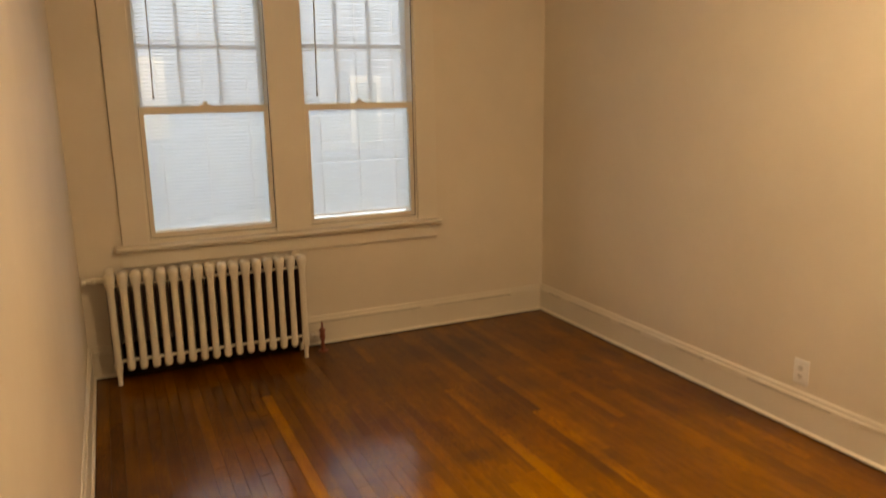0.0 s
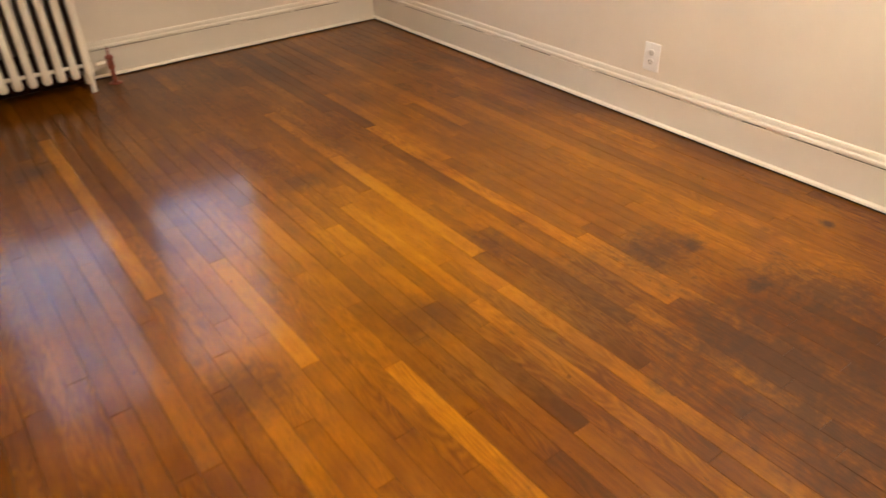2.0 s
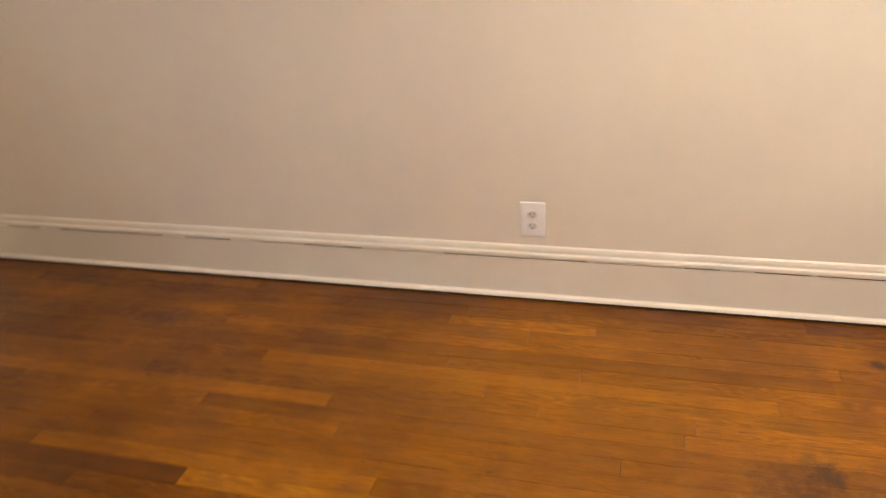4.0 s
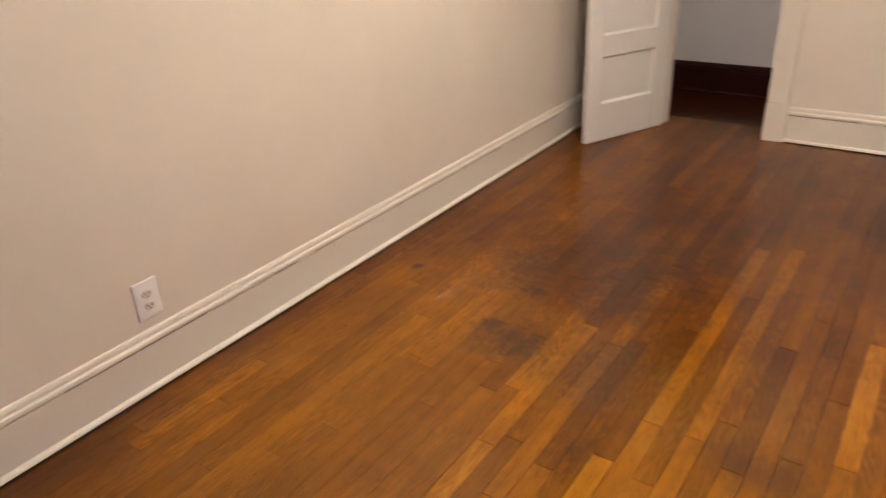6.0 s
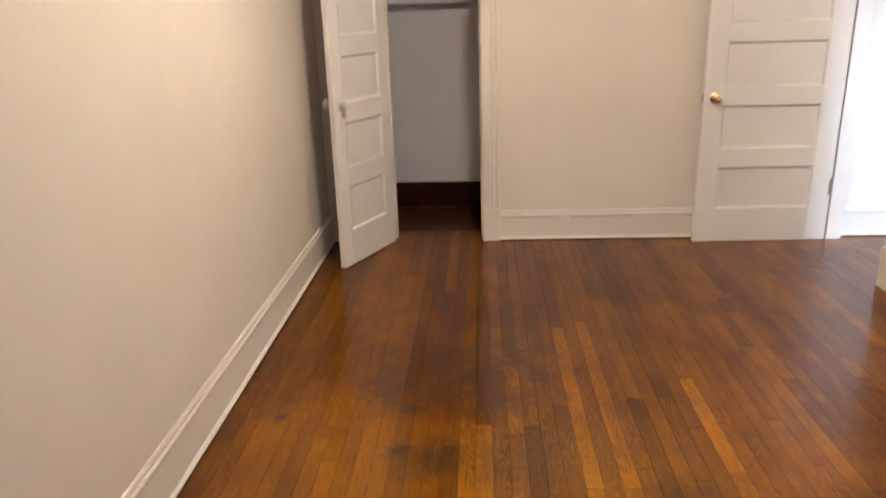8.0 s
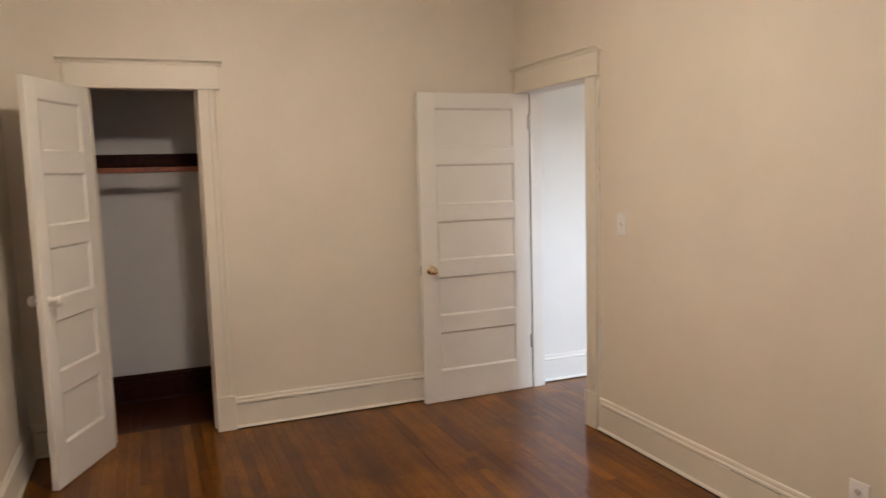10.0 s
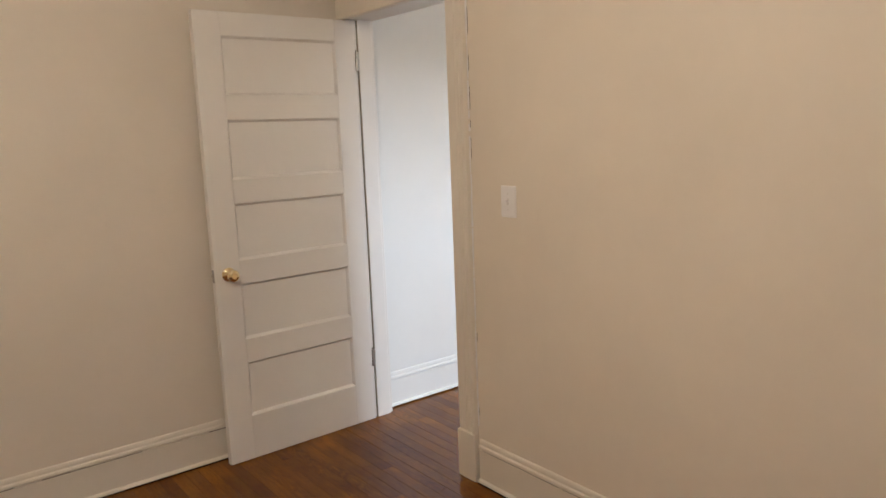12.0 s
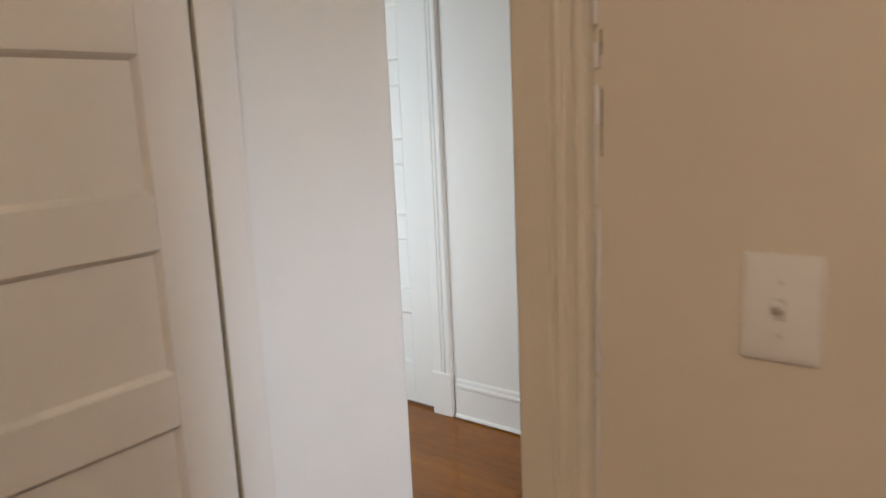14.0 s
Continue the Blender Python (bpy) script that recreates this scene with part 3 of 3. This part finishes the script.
def window(name, x0, x1):
    """Double-hung window: frame, sashes, panes; the upper sash has six lights."""
    top = empty(name, pose(0, 0, 0), "double-hung window, cream sashes, six-light upper sash", "window", kind="structure")
    y = YN
    part("window_frame", boxes((x0 - 0.014, x0, y, y + 0.17, 0.772, 2.30), (x1, x1 + 0.014, y, y + 0.17, 0.772, 2.30), (x0 - 0.014, x1 + 0.014, y, y + 0.17, 2.286, 2.30)), TRIM, top)
    part("window_sill", box(x0 - 0.014, x1 + 0.014, y - 0.002, y + 0.175, 0.765, 0.797), TRIM, top)
    # thin dark strips draw the shadow line round the sash
    part("sash_gap", boxes((x1 - 0.0005, x1 + 0.0025, y - 0.0012, y + 0.003, 0.80, 2.28), (x0 - 0.0015, x0 + 0.0005, y - 0.0012, y + 0.003, 0.80, 1.55),
                           (x0 + 0.002, x1 - 0.002, y + 0.0005, y + 0.0036, 0.7975, 0.8005)), CRACK_AND_SHADOW, top, "dark strips for the shadow line round the sash")
    low = part("lower_sash", boxes((x0, x0 + 0.026, y + 0.004, y + 0.038, 0.798, 1.545), (x1 - 0.026, x1, y + 0.004, y + 0.038, 0.798, 1.545),
                                   (x0 + 0.026, x1 - 0.026, y + 0.004, y + 0.038, 0.798, 0.828), (x0 + 0.026, x1 - 0.026, y + 0.004, y + 0.038, 1.506, 1.545)), TRIM, top)
    bm = boxes(((x0 + x1) / 2 - 0.03, (x0 + x1) / 2 + 0.03, y - 0.004, y + 0.012, 1.546, 1.556, 0.002))
    add_lathe(bm, [(0.001, 0), (0.014, 0), (0.013, 0.012), (0.006, 0.016), (0.001, 0.016)], pose((x0 + x1) / 2, y + 0.008, 1.555), 12)
    part("sash_lock", bm, TRIM, low, "painted sash lock")
    pane = part("pane", box(x0 + 0.026, x1 - 0.026, y + 0.018, y + 0.021, 0.828, 1.506), GLASS, low)
    pane.visible_shadow = False
    up = part("upper_sash", boxes((x0, x0 + 0.03, y + 0.095, y + 0.128, 1.51, 2.286), (x1 - 0.03, x1, y + 0.095, y + 0.128, 1.51, 2.286),
                                  (x0 + 0.03, x1 - 0.03, y + 0.095, y + 0.128, 1.51, 1.545), (x0 + 0.03, x1 - 0.03, y + 0.095, y + 0.128, 2.24, 2.286)), TRIM, top)
    w = x1 - x0
    for k in (1, 2):
        x = x0 + 0.03 + (w - 0.06) * k / 3
        part("muntin", box(x - 0.011, x + 0.011, y + 0.097, y + 0.126, 1.545, 2.24, 0.003), TRIM, up)
    for k in range(3):
        a = x0 + 0.03 + (w - 0.06) * k / 3 + (0.011 if k else 0)
        b = x0 + 0.03 + (w - 0.06) * (k + 1) / 3 - (0.011 if k < 2 else 0)
        part("muntin", box(a, b, y + 0.097, y + 0.126, 1.875, 1.897, 0.003), TRIM, up)
        for z0, z1 in ((1.545, 1.875), (1.897, 2.24)):
            pane = part("pane", box(a, b, y + 0.110, y + 0.113, z0, z1), GLASS, up)
            pane.visible_shadow = False
    return top


window("window_1", 0.577, 1.301)
window("window_2", 1.519, 2.234)


def blind(x0, x1, bottom, wand_x, tilt, label):
    """Venetian blind with bowed vinyl slats, ladder cords, bottom rail and a tilt wand."""
    y = YN + 0.066
    top = empty("venetian_blind", pose(0, y, 0), label, "blind", "window blinds")
    part("headrail", box(x0, x1, -0.014, 0.014, 2.255, 2.283, 0.002), PLASTIC, top)
    bm = bmesh.new()
    cs = [(-0.0125, 0.0), (-0.006, 0.0016), (0.0, 0.0022), (0.006, 0.0016), (0.0125, 0.0)]
    ra = [[bm.verts.new((x, a, b)) for a, b in cs] for x in (x0 + 0.002, x1 - 0.002)]
    for i in range(4):
        bm.faces.new((ra[0][i], ra[0][i + 1], ra[1][i + 1], ra[1][i]))
    me = mesh_of(bm, VINYL, 60)
    z = bottom + 0.028
    while z < 2.25:
        ob = new("slat", me)
        ob.parent = top
        ob.matrix_local = pose(0, random.uniform(-0.0006, 0.0006), z, tilt + random.uniform(-0.25, 0.25), random.uniform(-0.02, 0.02), 0)
        z += 0.0212
    part("bottom_rail", box(x0, x1, -0.012, 0.012, bottom, bottom + 0.014, 0.003), PLASTIC, top)
    for f in (0.14, 0.5, 0.86):
        x = x0 + (x1 - x0) * f
        part("ladder_cord", boxes((x - 0.0008, x + 0.0008, -0.0138, -0.0128, bottom, 2.255), (x - 0.0008, x + 0.0008, 0.0128, 0.0138, bottom, 2.255)), PLASTIC, top)
    bm = bmesh.new()
    add_lathe(bm, [(0.001, 0), (0.005, 0.001), (0.0052, 0.02), (0.0036, 0.03), (0.0036, 0.66), (0.001, 0.662)], pose(wand_x, -0.020, 1.59, 0, 0.8, 0), 8)
    part("tilt_wand", bm, WAND, top, "grey plastic tilt wand")
    return top


blind(0.590, 1.290, 0.822, 0.665, 49, "white venetian blind, lowered and tilted, daylight behind")
blind(1.532, 2.224, 0.836, 1.615, 49, "white venetian blind, lowered and tilted, daylight behind")

# ---------------- radiator ----------------
rad = empty("radiator", pose(0.335, 5.028, 0, 0, 0, -2.0), "cream painted cast-iron column radiator under the window", "radiator")
PITCH, COUNT = 0.0665, 17


def section_mesh(leg):
    bm = bmesh.new()
    for y in (-0.066, 0.082) if leg else (-0.066,):
        prof = [(0.003, 0.080), (0.013, 0.082), (0.0205, 0.090), (0.0225, 0.105), (0.0215, 0.130), (0.0195, 0.155), (0.0190, 0.40), (0.0192, 0.535), (0.0215, 0.570), (0.0265, 0.596), (0.0305, 0.618),
                (0.0300, 0.634), (0.0240, 0.647), (0.013, 0.653), (0.002, 0.655)]
        add_lathe(bm, prof, pose(0, y, 0) @ Matrix.Diagonal((1, 1.15, 1, 1)), 14)
        if leg:
            add_lathe(bm, [(0.010, 0.0), (0.0135, 0.002), (0.0125, 0.03), (0.015, 0.07), (0.019, 0.10), (0.002, 0.104)], pose(0, y * 1.06, 0), 12)
    for z, r in ((0.612, 0.024), (0.118, 0.020)):
        add_lathe(bm, [(0.002, -0.066), (r, -0.064), (r * 0.8, -0.03), (r * 0.8, 0.03), (r, 0.064), (0.002, 0.066)], pose(0, 0, z, 90, 0, 0), 12)
    return mesh_of(bm, RADP, 50)


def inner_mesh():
    """Dark inner columns of one section, widened so the gaps read dark."""
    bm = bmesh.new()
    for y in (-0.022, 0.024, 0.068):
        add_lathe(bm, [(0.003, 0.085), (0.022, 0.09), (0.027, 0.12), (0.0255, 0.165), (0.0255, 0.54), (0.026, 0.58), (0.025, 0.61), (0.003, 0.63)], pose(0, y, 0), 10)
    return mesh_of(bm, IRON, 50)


mid_section, end_section, inner = section_mesh(False), section_mesh(True), inner_mesh()
for k in range(COUNT):
    ob = new("section", end_section if k in (0, COUNT - 1) else mid_section)
    ob.parent = rad
    ob.location = (k * PITCH, 0, 0)
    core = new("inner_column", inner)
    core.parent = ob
    core["label"] = "dark inner columns that fill the gaps"
nipple = mesh_of(add_lathe(bmesh.new(), [(0.002, 0), (0.010, 0.002), (0.010, 0.036), (0.002, 0.038)], pose(0, 0, 0, 0, 90, 0), 8), RADP, 40)
for k in range(COUNT - 1):
    for z in (0.575, 0.135):
        ob = new("nipple", nipple)
        ob.parent = rad
        ob.location = (k * PITCH + 0.0145, -0.045, z)
bm = bmesh.new()
add_lathe(bm, [(0.002, 0), (0.016, 0.001), (0.016, 0.05), (0.021, 0.052), (0.021, 0.068), (0.015, 0.07), (0.015, 0.10), (0.024, 0.104), (0.026, 0.118), (0.02, 0.124), (0.002, 0.126)], pose(-0.022, 0, 0.605, 0, -90, 0), 14)
part("inlet_pipe", bm, RADP, rad, "painted pipe into the side wall", 40)

valve = empty("radiator_valve", pose(1.475, 5.02, 0), "rusty red radiator valve on a floor pipe", "valve")
bm = bmesh.new()
add_lathe(bm, [(0.034, 0), (0.034, 0.003), (0.016, 0.006), (0.012, 0.008), (0.012, 0.075), (0.017, 0.078), (0.019, 0.10), (0.016, 0.125), (0.011, 0.13), (0.002, 0.132)], pose(0.045, -0.03, 0), 14)
part("pipe", bm, RUST, valve, "", 40)
bm = bmesh.new()
add_lathe(bm, [(0.002, 0), (0.013, 0.001), (0.013, 0.02), (0.018, 0.022), (0.018, 0.04), (0.012, 0.042), (0.012, 0.07), (0.002, 0.072)], pose(-0.026, -0.015, 0.11, 0, 90, 0), 12)
part("union", bm, RADP, valve, "cream painted union nut", 40)
bm = bmesh.new()
add_lathe(bm, [(0.002, 0.0), (0.020, 0.002), (0.023, 0.010), (0.016, 0.02), (0.007, 0.026), (0.0065, 0.05), (0.003, 0.066), (0.001, 0.07)], pose(0.045, -0.03, 0.128), 12)
part("handle", bm, RUST, valve, "pointed rusty red handle", 40)

# ---------------- electrical fittings ----------------


def cover_plate(name, m, label, category):
    """Bevelled wall plate in the local x-z plane, front towards -y."""
    top = empty(name, m, label, category)
    bm = bmesh.new()
    w, h = 0.041, 0.0605
    rows = [(w, h, 0.0), (w, h, -0.0022), (w - 0.0015, h - 0.0015, -0.0042), (w - 0.007, h - 0.007, -0.0062)]
    rings = []
    for a, b, y in rows:
        ring = []
        r = 0.004
        for cx, cz, a0 in ((a - r, b - r, 0), (-a + r, b - r, 90), (-a + r, -b + r, 180), (a - r, -b + r, 270)):
            for k in (0, 45, 90):
                ring.append(bm.verts.new((cx + r * math.cos(radians(a0 + k)), y, cz + r * math.sin(radians(a0 + k)))))
        rings.append(ring)
    for p, q in zip(rings, rings[1:]):
        for i in range(len(p)):
            j = (i + 1) % len(p)
            bm.faces.new((p[i], p[j], q[j], q[i]))
    bm.faces.new(rings[0])
    bm.faces.new(rings[-1])
    part("plate", bm, PLASTIC, top, "", 30)
    return top


outlet = cover_plate("wall_outlet", pose(XE, 2.877, 0.288, 0, 0, -90), "white duplex wall outlet above the baseboard", "outlet")
for dz in (0.0195, -0.0195):
    bm = bmesh.new()
    add_lathe(bm, [(0.001, 0), (0.0168, 0), (0.0168, 0.002), (0.0155, 0.003), (0.001, 0.003)], pose(0, -0.0060, dz, 90, 0, 0) @ Matrix.Diagonal((1, 0.82, 1, 1)), 20)
    face = part("socket", bm, GREYPL, outlet, "", 30)
    part("slots", boxes((-0.0075, -0.0052, -0.0094, -0.0088, dz - 0.002, dz + 0.0065), (0.0052, 0.0075, -0.0094, -0.0088, dz - 0.002, dz + 0.0055), (-0.0022, 0.0022, -0.0094, -0.0088, dz - 0.0095, dz - 0.0055)), SLOT, face)
bm = bmesh.new()
add_lathe(bm, [(0.001, 0), (0.003, 0), (0.0026, 0.001), (0.001, 0.001)], pose(0, -0.0060, 0, 90, 0, 0), 10)
part("screw", bm, GREYPL, outlet)

outlet["group"] = "wall outlets"
copy_thing(outlet, pose(XW, 2.37, 0.285, 0, 0, 90))
jack = empty("phone_jack", pose(XW + 0.0165, 2.44, 0.062), "small cream phone jack box on the baseboard", "phone jack")
part("housing", box(0, 0.024, -0.024, 0.024, -0.028, 0.028, 0.003, 2), RADP, jack)
part("cover_edge", box(0.0235, 0.0265, -0.020, 0.020, -0.024, 0.024, 0.001), RADP, jack)
bm = bmesh.new()
for k in range(8):
    y0, z0 = 0.024 + 0.022 * k, -0.010 + 0.075 * math.sin(k / 8 * 1.5)
    y1, z1 = 0.024 + 0.022 * (k + 1), -0.010 + 0.075 * math.sin((k + 1) / 8 * 1.5)
    add_sweep(bm, [(0.001, -0.0018), (0.0045, -0.0018), (0.0045, 0.0018), (0.001, 0.0018)], (0, y0, z0), (0, y1, z1), (1, 0, 0), UPV)
part("wire", bm, PLASTIC, jack, "thin white wire")

switch = cover_plate("light_switch", pose(XW, 0.918, 1.216, 0, 0, 90), "white toggle light switch on the cream wall", "light switch")
part("slot_frame", box(-0.0055, 0.0055, -0.0075, -0.0055, -0.0125, 0.0125, 0.0008), GREYPL, switch)
bm = box(-0.0042, 0.0042, -0.021, -0.006, -0.004, 0.0045, 0.0016, 2)
bmesh.ops.rotate(bm, cent=(0, -0.006, 0), matrix=Matrix.Rotation(radians(-32), 3, "X"), verts=bm.verts)
part("toggle", bm, PLASTIC, switch, "toggle flipped up")
for dz in (0.030, -0.030):
    bm = bmesh.new()
    add_lathe(bm, [(0.001, 0), (0.0034, 0), (0.0028, 0.0012), (0.001, 0.0012)], pose(0, -0.0060, dz, 90, 0, 0), 10)
    part("screw", bm, GREYPL, switch)

# ---------------- closet ----------------
tagged(new("hook_board", mesh_of(box(1.90, 3.24, -1.15, -1.128, 1.58, 1.70, 0.003), DARKWOOD_AND_SHADE)), "dark stained board along the closet's back wall", "shelf")
rod = empty("closet_rod", pose(1.90, -0.80, 1.590), "red-brown wooden closet rail spanning the walls", "closet rod")
part("rail", box(0, 1.34, -0.018, 0.018, -0.016, 0.016, 0.004, 2), ROD, rod)

# ---------------- ceiling lamp ----------------
def ceiling_lamp(x, y, glass_material):
    """A flush ceiling lamp: a pan against the ceiling and a frosted bowl below it."""
    lamp = empty("ceiling_light", pose(x, y, TOP), "flush ceiling lamp with frosted bowl, switched on", "ceiling light", "ceiling lamps")
    bm = bmesh.new()
    add_lathe(bm, [(0.002, 0.0), (0.172, 0.0), (0.176, -0.008), (0.172, -0.026), (0.160, -0.030), (0.002, -0.030)], Matrix(), 32)
    part("pan", bm, PLASTIC, lamp, "white metal pan", 40)
    bm = bmesh.new()
    add_lathe(bm, [(0.156 * math.cos(math.pi * k / 20) + 0.001, -0.031 - 0.115 * math.sin(math.pi * k / 20)) for k in range(11)], Matrix(), 32)
    part("bowl", bm, glass_material, lamp, "glowing frosted bowl", 60)
    bm = bmesh.new()
    add_lathe(bm, [(0.001, -0.168), (0.006, -0.165), (0.009, -0.156), (0.005, -0.149), (0.012, -0.144), (0.001, -0.142)], Matrix(), 12)
    part("finial", bm, BRASS, lamp, "small brass finial", 40)


ceiling_lamp(1.97, 1.82, GLOBE)
ceiling_lamp(-0.95, 1.9, DIM_GLOBE)

# ---------------- house across the yard ----------------
nb = empty("neighbour_house", pose(0, 9.4, -0.5), "pale sided neighbouring house beyond the windows", "house")
part("wall", box(-9, 11, 0, 6, 0, 7.5), SIDING, nb)
bm = bmesh.new()
add_sweep(bm, [(0, 0), (6.8, 0), (3.4, 2.4)], (-9.4, -0.4, 7.5), (11.4, -0.4, 7.5), (0, 1, 0), UPV)
part("roof", bm, EARTH, nb)
for x0, x1, z0, z1 in ((0.78, 1.06, 1.65, 2.56), (3.16, 3.56, 1.45, 2.32)):
    win = part("window", box(x0, x1, -0.06, 0.0, z0, z1, 0.01), WHITEX, nb, "white painted window surround")
    if x0 > 3:
        part("pane", box(x0 + 0.06, x1 - 0.06, -0.064, -0.055, z0 + 0.06, z1 - 0.06), SKYPANE, win)

# ---------------- floor ----------------
floor = structure("floor", box(-1.75, 3.39, -3.15, 5.30, -0.20, -0.0125), SUBFLOOR, "worn glossy amber oak strip floor", "floor")
W, GAP = 0.0575, 0.0008
# boards that stand out: strip's middle, its two ends, tone from dark 0 to light 1
MARKED = [(1.965, 1.80, 2.49, 0.15), (1.965, 2.49, 3.44, 0.97), (1.965, 3.44, 4.06, 0.85), (1.908, 1.09, 2.30, 0.84), (1.908, 2.30, 3.10, 0.66), (1.85, 1.50, 2.52, 0.28),
          (1.85, 2.52, 3.20, 0.72), (1.793, 1.03, 2.30, 0.88), (1.793, 2.30, 3.05, 0.78), (1.678, 1.75, 2.37, 0.10), (1.678, 2.37, 2.95, 0.80), (1.448, 1.593, 2.218, 0.97),
          (1.448, 2.218, 2.757, 0.80), (1.505, 1.95, 2.51, 0.35), (1.275, 2.356, 3.0, 0.92), (1.218, 1.90, 2.55, 0.74), (1.045, 0.92, 1.6, 0.78), (2.253, 2.60, 3.61, 0.84),
          (2.195, 2.55, 3.40, 0.10), (2.052, 1.95, 2.60, 0.05), (2.31, 1.60, 2.36, 0.80), (2.138, 1.40, 2.0, 0.90), (2.368, 2.08, 2.40, 0.06), (1.16, 1.343, 2.175, 0.62), (1.218, 0.50, 1.36, 0.62), (1.563, 1.729, 2.257, 0.22)]
rng = random.Random(11)


def plank_mesh():
    """A 1 m long strip, top at z = 0, with eased top edges."""
    bm = bmesh.new()
    h, e = (W - GAP) / 2, 0.0002
    lo = [bm.verts.new((x, y, -0.0115)) for x, y in ((-h, 0), (h, 0), (h, 1), (-h, 1))]
    mid = [bm.verts.new((x, y, -e)) for x, y in ((-h, 0), (h, 0), (h, 1), (-h, 1))]
    hi = [bm.verts.new((x, y, 0)) for x, y in ((-h + e, e), (h - e, e), (h - e, 1 - e), (-h + e, 1 - e))]
    for a, b in ((lo, mid), (mid, hi)):
        for i in range(4):
            bm.faces.new((a[i], a[(i + 1) % 4], b[(i + 1) % 4], b[i]))
    bm.faces.new(hi)
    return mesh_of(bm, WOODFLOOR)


strip = plank_mesh()
sets = [([], []) for _ in range(14)]
closets = [([], []) for _ in range(3)]
made = 0
rows = int((3.39 + 1.70) / W)
for r in range(rows):
    x = 3.259 - (r + 0.5) * W
    y = -3.05 - rng.uniform(0, 0.8)
    y1 = 5.18 if x > 0.1 else 3.05
    y0 = -1.2 if x > 1.85 else (-0.40 if x > -0.5 else -3.05)
    if x < -1.66:
        break
    marks = sorted(m[1:] for m in MARKED if abs(m[0] - x) < W / 2)
    while y < y1:
        n = rng.choice((0.45, 0.7, 0.9, 1.1, 1.4, 1.7, 2.1)) * rng.uniform(0.85, 1.15)
        # strips along the two side walls start from a darker tone
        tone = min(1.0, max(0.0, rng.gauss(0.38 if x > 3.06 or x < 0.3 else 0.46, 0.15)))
        for m0, m1, mt in marks:
            if abs(y - m0) < 0.02:
                n, tone = m1 - y, mt
                break
            if y < m0 and y + n > m0 - 0.15:
                n = m0 - y
                break
        a, b = max(y, y0), min(y + n, y1)
        y += n
        if x > 1.85 and a < -0.50 < b and b - a > 0.05:
            y, b = -0.50, -0.50
        if b - a < 0.03:
            continue
        tilt, lift = rng.uniform(-0.08, 0.08), rng.uniform(-0.0004, 0.0002)
        if 0.2 < x < 3.24 and 0.9 < (a + b) / 2 < 4.4 and made < 300:
            ob = new("plank", strip)
            ob.parent = floor
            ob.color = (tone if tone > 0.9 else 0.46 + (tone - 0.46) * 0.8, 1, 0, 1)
            ob.matrix_local = pose(x, a + 0.0006, lift, 0, tilt, 0) @ Matrix.Diagonal((rng.uniform(0.99, 1.0), b - a - 0.0014, 1, 1))
            made += 1
        else:
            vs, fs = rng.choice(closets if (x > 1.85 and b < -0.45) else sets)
            k = len(vs)
            s = math.sin(radians(tilt)) * W / 2
            h, e = (W - GAP) / 2 * rng.uniform(0.99, 1.0), 0.0002
            for z0, z1, q, f in ((-0.0115, -0.0115, 0, 0), (-e + s + lift, -e - s + lift, 0, 0), (s + lift, -s + lift, e, e)):
                vs += [(x - h + q, a + 0.0005 + f, z0), (x + h - q, a + 0.0005 + f, z1), (x + h - q, b - 0.0005 - f, z1), (x - h + q, b - 0.0005 - f, z0)]
            for o in (0, 4):
                fs += [(k + o + i, k + o + (i + 1) % 4, k + o + 4 + (i + 1) % 4, k + o + 4 + i) for i in range(4)]
            fs.append((k + 8, k + 9, k + 10, k + 11))
groups = [(q, (0.37 + 0.014 * k, 0, 0, 1), "") for k, q in enumerate(sets)] + [(q, (0.1 * k, 1, 1, 1), "dark red closet floor strips, closet shade put into the tone") for k, q in enumerate(closets)]
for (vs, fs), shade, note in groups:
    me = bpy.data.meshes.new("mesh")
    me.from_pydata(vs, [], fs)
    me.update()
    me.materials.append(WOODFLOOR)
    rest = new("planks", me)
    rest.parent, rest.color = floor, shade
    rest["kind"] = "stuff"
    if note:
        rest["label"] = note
